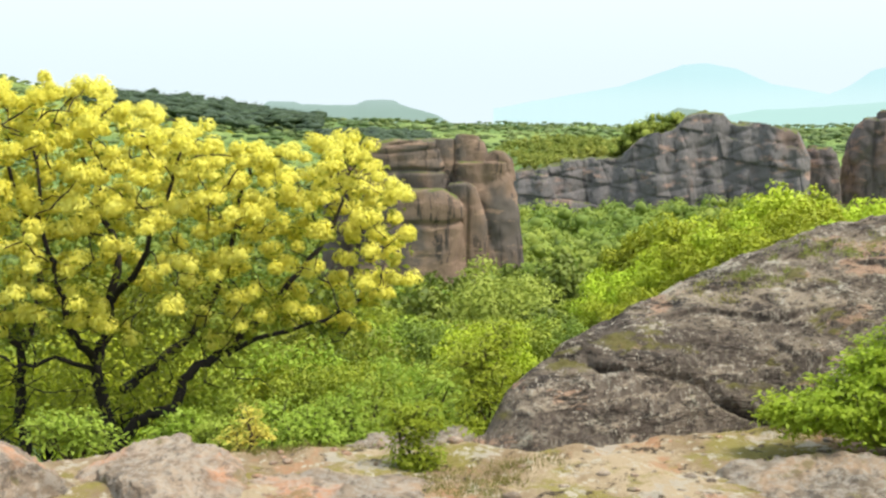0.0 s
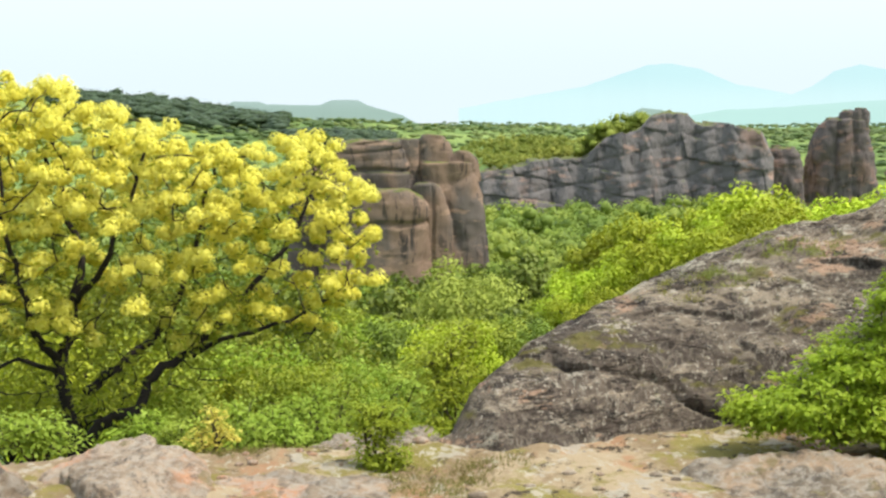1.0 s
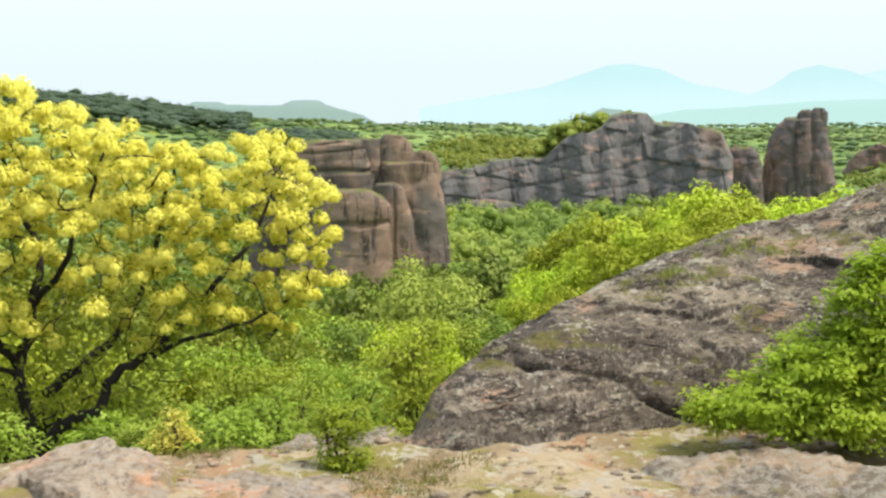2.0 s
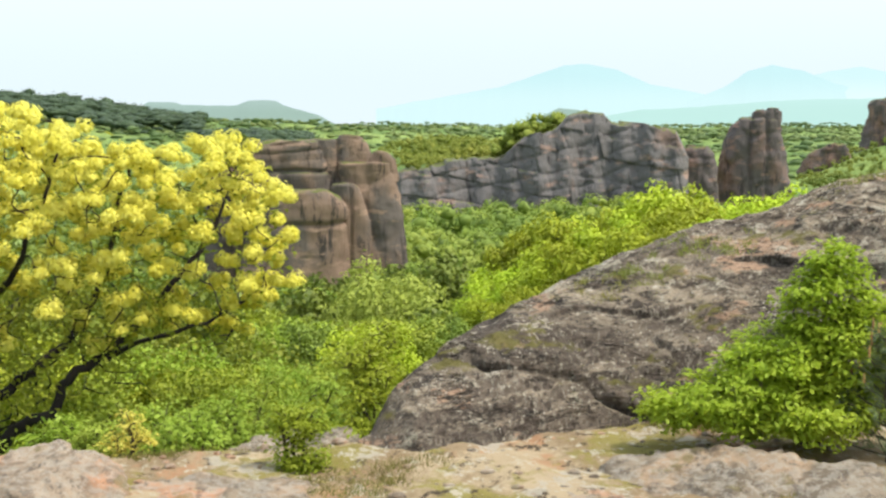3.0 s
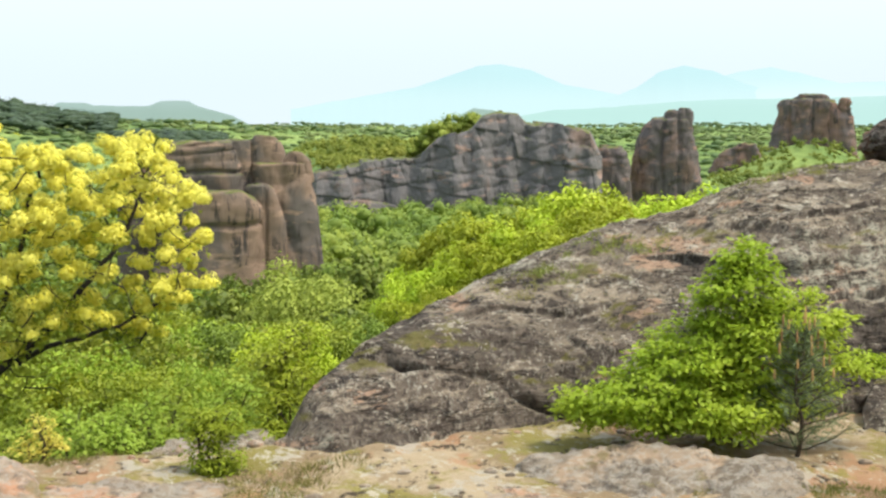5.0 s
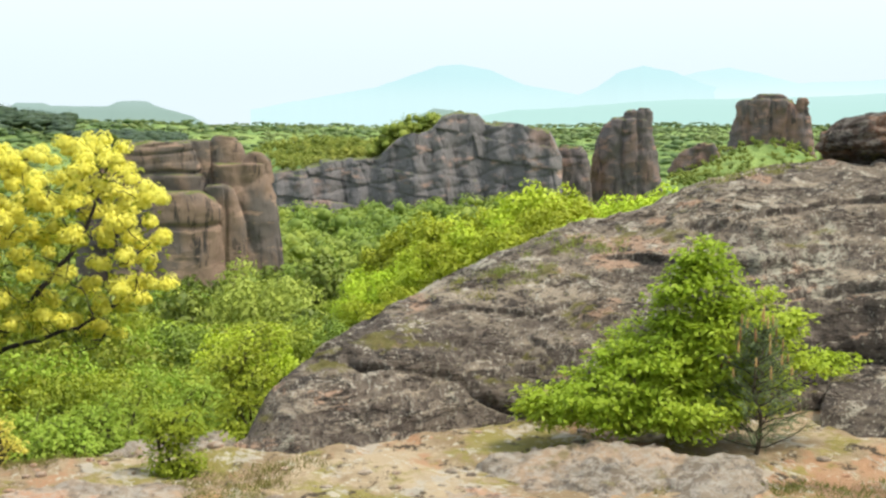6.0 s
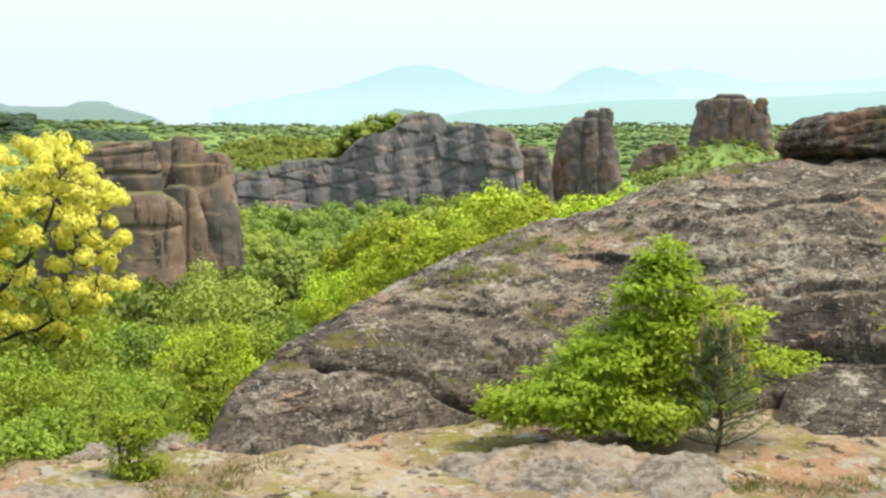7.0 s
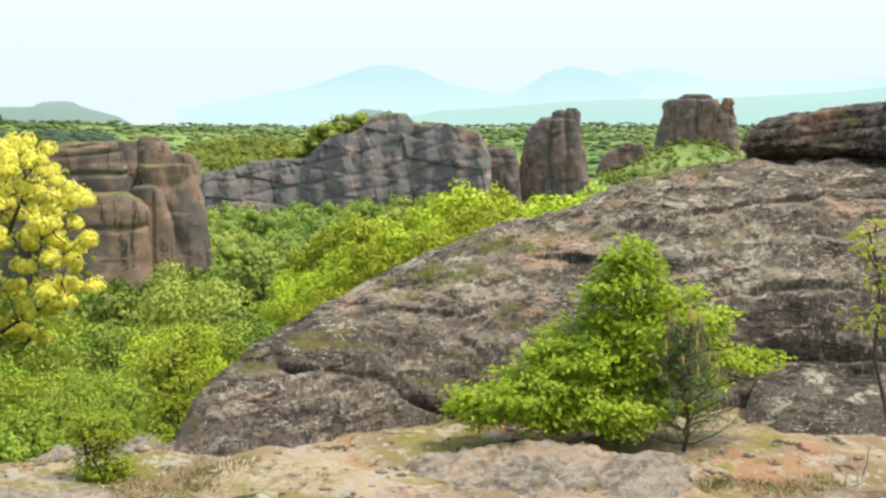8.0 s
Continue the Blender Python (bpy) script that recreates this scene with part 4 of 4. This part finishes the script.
woods("plain_wood_deep", 27, 1500, clumped, 5.2, M_LEAF_FARDEEP, "deep green trees in the plain woods", 1, 4, 1)
woods("conifer_ridge", 28, 1300, lambda r: (r.uniform(-13.5, -4.8), r.normal(820, 38)), 7.5, M_LEAF_DARK, "dark pine plantation on the ridge", 1, 10, 1)
woods("conifer_belt", 30, 420, lambda r: (r.uniform(-4.6, -0.6), r.normal(690, 16)), 7.0, M_LEAF_DARK, "dark belt of pines on the plain", 1, 10, 1)


# ---- the flowering ash ----
def ash_tree():
    d = 9.0
    rng = np.random.default_rng(77)
    base = spot(-13.1, d, rise(-14.6, d))
    tree = thing("flowering_ash", base, "spreading manna ash covered in pale yellow blossom", "tree")

    def at(az, el, dd=0.0):
        return np.array(spot(az, d + dd, rise(el, d + dd)) - base)
    limbs = []
    nodes = []

    def limb(pts, r0, r1):
        pts = [np.array(p) for p in pts]
        path = []
        for a, b in zip(pts, pts[1:]):
            for t in (0, 0.25, 0.5, 0.75):
                path.append(a + (b - a) * t + rng.normal(size=3) * 0.012)
        path.append(pts[-1])
        limbs.append((path, np.linspace(r0, r1, len(path)) * 0.95))
        nodes.extend(path[3:])
    limb([at(-13.1, -14.6), at(-13.2, -12.9), at(-13.6, -10.6), at(-13.0, -8.4, 0.1), at(-12.6, -6.6, 0.1), at(-13.4, -4.5, 0.2), at(-14.0, -2.4, 0.2)], 0.055, 0.012)
    limb([at(-13.6, -10.6), at(-14.4, -9.6, -0.2), at(-15.0, -7.5, -0.3), at(-15.4, -5.0, -0.3), at(-15.8, -2.0, -0.3)], 0.03, 0.009)
    limb([at(-13.1, -14.2), at(-12.2, -12.9, -0.1), at(-10.7, -12.4, -0.2), at(-10.2, -11.1, -0.2), at(-8.4, -10.2, -0.1), at(-7.0, -8.9), at(-5.6, -7.2), at(-4.3, -5.4, 0.1), at(-3.6, -3.6, 0.1)], 0.045, 0.009)
    limb([at(-8.4, -10.2, -0.1), at(-6.2, -9.6, -0.3), at(-4.2, -8.9, -0.3), at(-2.4, -8.0, -0.2)], 0.018, 0.006)
    limb([at(-12.6, -11.6, 0.1), at(-11.2, -10.6, 0.3), at(-9.4, -8.8, 0.4), at(-8.4, -6.4, 0.4), at(-7.8, -3.8, 0.4), at(-7.4, -2.6, 0.3)], 0.034, 0.009)
    limb([at(-12.9, -8.2, 0.1), at(-11.6, -6.4, -0.3), at(-10.6, -4.2, -0.4), at(-10.2, -2.0, -0.3)], 0.024, 0.008)
    limb([at(-16.4, -14.2, 0.2), at(-16.5, -12.0, 0.1), at(-16.3, -10.0, 0.0), at(-15.6, -7.6, 0.2), at(-16.2, -4.5, 0.3), at(-16.8, -1.4, 0.3)], 0.045, 0.01)
    limb([at(-16.3, -10.0), at(-18.0, -8.0, 0.1), at(-19.2, -5.0, 0.1), at(-19.6, -2.5)], 0.025, 0.008)
    limb([at(-13.6, -10.8), at(-15.2, -10.3, -0.3), at(-16.6, -10.6, -0.4), at(-18.0, -9.4, -0.4)], 0.018, 0.006)

    def lobe(az, el, rx, rz, dd=0.0, ry=0.55):
        return (at(az, el, dd), (rx, ry, rz))
    OUTLINE = [(-23, -1.0), (-20, 0.0), (-16.9, -0.06), (-15.8, 0.41), (-14.57, -0.21), (-13.1, 0.06), (-11.85, -0.67), (-10.15, -1.34), (-8.45, -2.45), (-7.58, -2.2), (-5.8, -2.55),
               (-4.93, -2.05), (-3.95, -1.75), (-3.18, -2.95), (-1.85, -4.15), (-1.59, -5.35), (-1.75, -6.25), (-1.31, -7.6), (-2.75, -8.6), (-3.9, -9.8), (-5.5, -9.6),
               (-7.1, -9.2), (-8.7, -10.0), (-11, -8.9), (-13.2, -9.7), (-15.4, -8.8), (-18, -9.6), (-22, -8)]

    def inside(a, e):
        hit = False
        for (a0, e0), (a1, e1) in zip(OUTLINE, OUTLINE[1:] + OUTLINE[:1]):
            if (e0 > e) != (e1 > e) and a < (a1 - a0) * (e - e0) / (e1 - e0) + a0:
                hit = not hit
        return hit
    C = []
    while len(C) < 6000:
        a, e = rng.uniform(-23, -1), rng.uniform(-10, 0.8)
        if inside(a, e) and rng.random() < (1.0 if e > -5.4 or a > -5 else 0.14):
            reach = 0.75 * math.sqrt(max(0.06, 1 - ((a + 12.5) / 12) ** 2)) * math.sqrt(max(0.06, 1 - ((e + 4.8) / 6) ** 2))
            C.append(at(a, e, rng.choice((-1, 1)) * reach * rng.uniform(0.2, 1)))
    C = np.array(C)
    # keep blossoms apart
    keep = []
    for i in range(len(C)):
        if fract(C[i], 1.9, 2, 3) < 0.30 and (not keep or np.min(np.sum((C[keep] - C[i]) ** 2, 1)) > 0.185 ** 2):
            keep.append(i)
    C = C[keep]
    D = unit(C - np.array((0, 0, 1.2)))
    green_lobes = [lobe(-12, -8.6, 0.9, 0.4, -0.1), lobe(-16.4, -9.0, 0.7, 0.4), lobe(-8.4, -9.0, 0.65, 0.34), lobe(-5.4, -8.6, 0.5, 0.26), lobe(-14, -11, 0.9, 0.3), lobe(-17.2, -12.4, 0.5, 0.3), lobe(-10.0, -11.2, 0.6, 0.22, 0.3)]
    G, GD = lobes_points(green_lobes, 210, rng, 0.3)
    order = sorted([(min(np.linalg.norm(c - n) for n in nodes), c) for c in np.concatenate([C, G])], key=lambda q: q[0])
    for _, c in order:
        K = np.array(nodes)
        w = np.linalg.norm(K - c, axis=1) + 0.35 * np.maximum(0, K[:, 2] - c[2] + 0.05)
        a = K[int(np.argmin(w))]
        path = bend(a, c, rng, 0.10, 5)
        L = np.linalg.norm(c - a)
        limbs.append((path, np.linspace(0.004 + 0.008 * min(1, L), 0.0022, 5)))
        if L > 0.12:
            nodes.extend([path[2], path[3]])
    part("trunk", tubes_mesh("trunk", limbs, M_BARK, 6), tree, "dark crooked stems")
    # blossom: drooping plumes of narrow petals on a dense heart
    Q, QN, QD, HC, HR = [], [], [], [], []
    for c, dd in zip(C, D):
        for _ in range(3):
            o = rng.normal(size=3) * np.array([0.050, 0.050, 0.026])
            n, R = 125, rng.uniform(0.040, 0.064)
            v = unit(rng.normal(size=(n, 3)))
            low = v[:, 2] < 0
            v[low, 2] *= 0.6
            r = R * (0.72 + 0.36 * rng.random(n))
            Q.append(c + o + v * r[:, None])
            QN.append(v + np.array([0, 0, 0.25]) + rng.normal(size=v.shape) * 0.3)
            QD.append(v * np.array([0.9, 0.9, 0.3]) + np.array([0, 0, -0.7]))
            HC.append(c + o)
            HR.append((R * 0.62, R * 0.62, R * 0.55))
    Q, QN, QD = np.concatenate(Q), np.concatenate(QN), np.concatenate(QD)
    part("blossom", foliage_mesh("blossom", np.array(HC), np.array(HR), leaves(Q, QN, 0.029, 0.5, rng, 0.1, QD), M_BLOOM, 1, rng, 0.18), tree, "pale yellow feathery blossom plumes")
    # leaves: leaflets below the plumes and through the lower crown
    P = np.concatenate([np.repeat(C, 9, 0) + rng.normal(size=(len(C) * 9, 3)) * 0.06 - np.array([0, 0, 0.09]), np.repeat(G, 15, 0) + rng.normal(size=(len(G) * 15, 3)) * np.array([0.10, 0.10, 0.06])])
    part("foliage", quads_mesh("foliage", leaves(P, rng.normal(size=P.shape) * 0.5 + np.array([0, 0, 0.8]), 0.055, 0.42, rng), M_ASHLEAF), tree, "fresh yellow-green leaflets")


ash_tree()


# ---- the shrub before the boulder ----
def shrub(name, base, lobes, n_twigs, leaf, mat, label, seed, per=26, spread=0.07, bark=None, category="shrub", stems=5):
    """Twigs that fan out from the foot, each with flat sprays of leaves."""
    rng = np.random.default_rng(seed)
    ob = thing(name, base, label, category)
    L = [(np.array(p - base), r) for p, r in lobes]
    P, D = lobes_points(L, n_twigs, rng, 0.5)
    P[:, 2] = np.maximum(P[:, 2], 0.03)
    limbs, nodes = [], [np.zeros(3)]
    for c, r in L[:stems]:
        path = bend((0, 0, -0.03), c, rng, 0.1, 7)
        limbs.append((path, np.linspace(0.011, 0.004, 7)))
        nodes += path[2:]
    for c in sorted(P, key=lambda q: np.linalg.norm(q)):
        K = np.array(nodes)
        a = K[int(np.argmin(np.linalg.norm(K - c, axis=1) + 0.3 * np.maximum(0, K[:, 2] - c[2])))]
        path = bend(a, c, rng, 0.1, 4)
        limbs.append((path, np.linspace(0.0035, 0.0012, 4)))
        nodes.append(path[2])
    part("stem", tubes_mesh("stem", limbs, bark or M_BARK2, 5), ob)
    Q = np.repeat(P, per, 0) + rng.normal(size=(len(P) * per, 3)) * np.array([spread, spread, spread * 0.42])
    N = np.repeat(D, per, 0) * 0.3 + np.array([0, 0, 0.9]) + rng.normal(size=Q.shape) * 0.42
    droop = np.repeat(D, per, 0) * np.array([0.9, 0.9, 0.2]) + np.array([0, 0, -0.5])
    part("foliage", quads_mesh("foliage", leaves(Q, N, leaf, 0.48, rng, 0.14, droop), mat), ob)
    return ob


def lob(az, el, d, rx, rz, ry=None):
    return spot(az, d, rise(el, d)), (rx, ry or rx * 0.8, rz)


shrub("hornbeam_shrub", spot(19.2, 6.5, 0.0), [lob(17.2, -11.9, 6.35, 0.36, 0.20), lob(14.9, -12.5, 6.3, 0.26, 0.10), lob(19.6, -8.3, 6.5, 0.20, 0.24), lob(20.6, -10.2, 6.45, 0.26, 0.28), lob(18.4, -10.4, 6.5, 0.28, 0.18),
      lob(19.3, -12.6, 6.3, 0.30, 0.10), lob(22.4, -9.2, 6.55, 0.14, 0.16), lob(13.4, -12.6, 6.35, 0.12, 0.05), lob(24.2, -10.6, 6.6, 0.16, 0.05), lob(19.8, -6.8, 6.5, 0.10, 0.10), lob(21.8, -11.6, 6.5, 0.20, 0.13)],
      900, 0.031, M_LEAF_HORN, "bright green hornbeam shrub growing against the boulder", 91, 38, 0.036)
shrub("ash_sapling", spot(30.0, 5.9, 0.02), [lob(28.8, -5.6, 5.9, 0.05, 0.10), lob(28.9, -9.0, 5.9, 0.07, 0.07), lob(29.2, -7.2, 5.9, 0.06, 0.06), lob(30.6, -7.0, 5.95, 0.16, 0.25)], 46, 0.042, M_ASHLEAF, "thin ash sapling with sparse yellow-green leaves", 92, 9, 0.035, stems=3)
shrub("small_bush", spot(-1.15, 6.02, -0.02), [lob(-1.3, -13.4, 6.0, 0.10, 0.07), lob(-0.7, -13.0, 6.0, 0.09, 0.06), lob(-1.2, -14.4, 5.98, 0.12, 0.06), lob(-1.0, -15.0, 5.96, 0.10, 0.05), lob(-1.7, -12.8, 6.0, 0.05, 0.04)], 130, 0.025, M_LEAF_HORN, "small bright green bush in a rock crack", 93, 18, 0.028)
shrub("flowering_bush", spot(-7.9, 6.5, -0.05), [lob(-7.9, -13.0, 6.5, 0.06, 0.09), lob(-8.3, -13.7, 6.5, 0.07, 0.05), lob(-7.4, -13.6, 6.5, 0.06, 0.06)], 60, 0.024, M_BLOOM, "little bush with cream flowers", 94, 10, 0.02)
shrub("low_bush", spot(-5.4, 6.7, -0.12), [lob(-5.4, -13.3, 6.7, 0.12, 0.08), lob(-5.9, -13.6, 6.7, 0.10, 0.06), lob(-4.9, -13.7, 6.7, 0.10, 0.06)], 90, 0.028, M_LEAF_SLOPE, "low green bush at the edge of the shelf", 95, 16, 0.025)
shrub("low_bush", spot(-9.0, 6.8, -0.15), [lob(-9.2, -13.6, 6.8, 0.12, 0.08), lob(-8.6, -13.8, 6.8, 0.10, 0.06)], 70, 0.028, M_LEAF_SLOPE, "low bright bush at the edge of the shelf", 96, 16, 0.025)
for n, (az, d, w, h) in enumerate(((-6.9, 7.9, 0.30, 0.30), (-4.3, 7.7, 0.26, 0.34), (-3.0, 8.2, 0.34, 0.40), (-1.6, 7.7, 0.24, 0.26), (-0.3, 8.0, 0.30, 0.42), (0.9, 7.6, 0.22, 0.34), (-8.6, 8.3, 0.32, 0.36), (-10.6, 8.1, 0.26, 0.28))):
    z = land(az, d)
    side = math.degrees(w * 0.6 / d)
    shrub("slope_bush", spot(az, d, z), [(spot(az, d, z + h * 0.55), (w * 0.8, w * 0.6, h * 0.45)), (spot(az - side, d - 0.1, z + h * 0.3), (w * 0.6, w * 0.5, h * 0.28)), (spot(az + side, d - 0.1, z + h * 0.35), (w * 0.6, w * 0.5, h * 0.3)),
          (spot(az + side * 0.4, d, z + h * 0.95), (w * 0.35, w * 0.35, h * 0.25))], 120, 0.036, M_LEAF_SLOPE, "leafy green bush just below the shelf edge", 200 + n, 16, 0.04)
shrub("low_bush", spot(-14.6, 7.0, -0.2), [lob(-14.6, -13.2, 7.0, 0.18, 0.09), lob(-15.4, -12.9, 7.0, 0.14, 0.08), lob(-13.8, -13.4, 7.0, 0.12, 0.06)], 110, 0.03, M_LEAF_SLOPE, "low green bush beneath the ash", 97, 16, 0.03)
shrub("young_shrub", spot(1.7, 6.9, -0.2), [lob(1.7, -11.4, 6.9, 0.13, 0.16), lob(1.5, -12.8, 6.8, 0.14, 0.12), lob(1.0, -10.6, 6.9, 0.12, 0.08), lob(2.2, -9.8, 7.0, 0.10, 0.10), lob(1.4, -13.6, 6.7, 0.10, 0.06)], 180, 0.03, M_LEAF_HORN, "upright bright shrub beside the boulder", 98, 16, 0.035)


def pine_seedling():
    """A young pine: whorls of upswept branches with needle tufts and upright candles."""
    rng = np.random.default_rng(101)
    d = 6.3
    base = spot(21.9, d, 0.0)
    ob = thing("pine_seedling", base, "young grey-green pine with orange candles", "tree")
    limbs = [(bend((0, 0, -0.03), (0.03, 0, 0.56), rng, 0.03, 7), np.linspace(0.011, 0.004, 7))]
    tips = [(np.array((0.03, 0, 0.56)), 0.11)]
    P, N, T = [], [], []
    for lvl in range(9):
        h = 0.04 + lvl * 0.06
        reach = 0.24 * (1 - lvl / 11)
        for k in range(6):
            a = k * 1.047 + lvl * 0.6 + rng.uniform(-0.3, 0.3)
            tip = np.array((math.cos(a) * reach, math.sin(a) * reach, h + reach * 0.45 + 0.02))
            path = bend((0.02 * h, 0, h), tip, rng, 0.08, 5)
            limbs.append((path, np.linspace(0.004, 0.002, 5)))
            if lvl > 3:
                tips.append((tip, rng.uniform(0.03, 0.06)))
            for t in np.linspace(0.2, 1.0, 9):
                c = np.array(path[0]) + (tip - np.array(path[0])) * t
                way = tip - np.array(path[0])
                way = way / np.linalg.norm(way)
                for _ in range(7):
                    v = way * 0.8 + rng.normal(size=3) * 0.6
                    v /= np.linalg.norm(v)
                    P.append(c + v * 0.026)
                    T.append(v)
                    N.append(rng.normal(size=3))
    part("trunk", tubes_mesh("trunk", limbs, M_BARK2, 5), ob)
    P, N, T = np.array(P), np.array(N), np.array(T)
    B = unit(np.cross(T, N))
    V = np.stack([P - T * 0.026, P - B * 0.0016, P + T * 0.026, P + B * 0.0016], 1)
    part("needles", quads_mesh("needles", V, M_NEEDLE), ob, "grey-green needles")
    for c, L in tips:
        part("candle", tubes_mesh("candle", [([c, c + np.array((0, 0, L * 0.6)), c + np.array((0, 0, L))], [0.005, 0.0045, 0.001])], M_CANDLE, 6), ob, "orange upright candle")


pine_seedling()


def dead_branch():
    rng = np.random.default_rng(55)
    base = spot(28.9, 5.9, 0.0)
    limbs = [(bend((-0.14, 0, 0.0), (0.02, 0.02, 0.06), rng, 0.1, 6), np.linspace(0.003, 0.005, 6)), (bend((0.0, 0.01, 0.05), (0.02, 0.0, 0.16), rng, 0.12, 6), np.linspace(0.005, 0.002, 6)),
             (bend((-0.03, 0, 0.03), (-0.05, 0.03, 0.09), rng, 0.1, 5), np.linspace(0.003, 0.0015, 5))]
    ob = new("dead_branch", tubes_mesh("dead_branch", limbs, M_TWIG, 6))
    ob.location = base
    return tagged(ob, "bleached forked dead branch on the ground", "branch")


dead_branch()


def grass():
    """Short dry tufts in the hollows of the shelf and along the foot of the boulder."""
    rng = np.random.default_rng(61)
    V = []
    for _ in range(9000):
        az, d = rng.uniform(-20, 32), rng.uniform(4.9, 7.4)
        p = spot(az, d)
        foot = 1 < az < 24 and 0 < lerp(az, FOOT) - d < 0.35
        if fract(p, 1.3, 3, 8) < (0.30 if foot else 0.34) or (az > 1 and d > lerp(az, FOOT)):
            continue
        c = np.array(spot(az, d, land(az, d) - 0.005))
        tall = 0.017 * (1 + 0.8 * rng.random()) * (1.2 if foot else 1)
        for _ in range(9):
            o = rng.normal(size=3) * np.array([0.018, 0.018, 0])
            lean = rng.normal(size=3) * np.array([0.5, 0.5, 0]) * tall
            side = unit(rng.normal(size=(1, 3)) * np.array([1, 1, 0]))[0] * 0.0022
            top = c + o + lean + np.array([0, 0, tall * rng.uniform(0.6, 1.2)])
            V.append([c + o - side, c + o + side, top + side * 0.2, top - side * 0.2])
    ob = new("dry_grass", quads_mesh("dry_grass", np.array(V), M_GRASS))
    return tagged(ob, "short dry yellow-green grass on the shelf", "grass", kind="stuff")


grass()


def grit():
    """Loose stones on the shelf."""
    rng = np.random.default_rng(71)
    C, R = [], []
    for _ in range(240):
        az, d = rng.uniform(-20, 32), rng.uniform(4.9, 7.2)
        if az > 1 and d > lerp(az, FOOT) - 0.05:
            continue
        r = 0.006 + 0.022 * rng.random() ** 3
        C.append(np.array(spot(az, d, land(az, d) + r * 0.2)))
        R.append((r * rng.uniform(0.9, 1.7), r * rng.uniform(0.8, 1.3), r * 0.6))
    ob = new("loose_stones", foliage_mesh("loose_stones", np.array(C), np.array(R), np.zeros((0, 4, 3)), M_REDSLAB, 2, rng, 0.09))
    return tagged(ob, "loose pinkish stones on the rock shelf", "stones", kind="stuff")


grit()


def boulder_tufts():
    """Cushions of grass in the hollows of the boulder's upper side."""
    rng = np.random.default_rng(81)
    V = []
    for az, u in ((9.8, 0.80), (12.2, 0.74), (12.9, 0.62), (10.8, 0.66), (14.6, 0.78), (16.0, 0.70), (21.6, 0.93), (20.4, 0.90), (23.0, 0.92), (13.6, 0.85)):
        for _ in range(16):
            a, th = az + rng.normal() * 0.5, min(1.0, u + rng.normal() * 0.03) * math.pi / 2
            foot, deep = lerp(a, FOOT), lerp(a, DEEP)
            top = rise(lerp(a, CREST), foot + deep)
            c = np.array(spot(a, foot + deep * (1 - math.cos(th)) ** 0.85, -0.12 + (top + 0.12) * math.sin(th) ** 0.92 - 0.012))
            for _ in range(14):
                o = rng.normal(size=3) * np.array([0.016, 0.016, 0])
                tall = 0.035 * rng.uniform(0.6, 1.3)
                side = unit(rng.normal(size=(1, 3)) * np.array([1, 1, 0]))[0] * 0.002
                tip = c + o + np.array([*(rng.normal(size=2) * 0.4 * tall), tall])
                V.append([c + o - side, c + o + side, tip + side * 0.2, tip - side * 0.2])
    ob = new("boulder_grass", quads_mesh("boulder_grass", np.array(V), M_GRASS))
    return tagged(ob, "grass tufts in the hollows of the boulder", "grass", kind="stuff")


boulder_tufts()
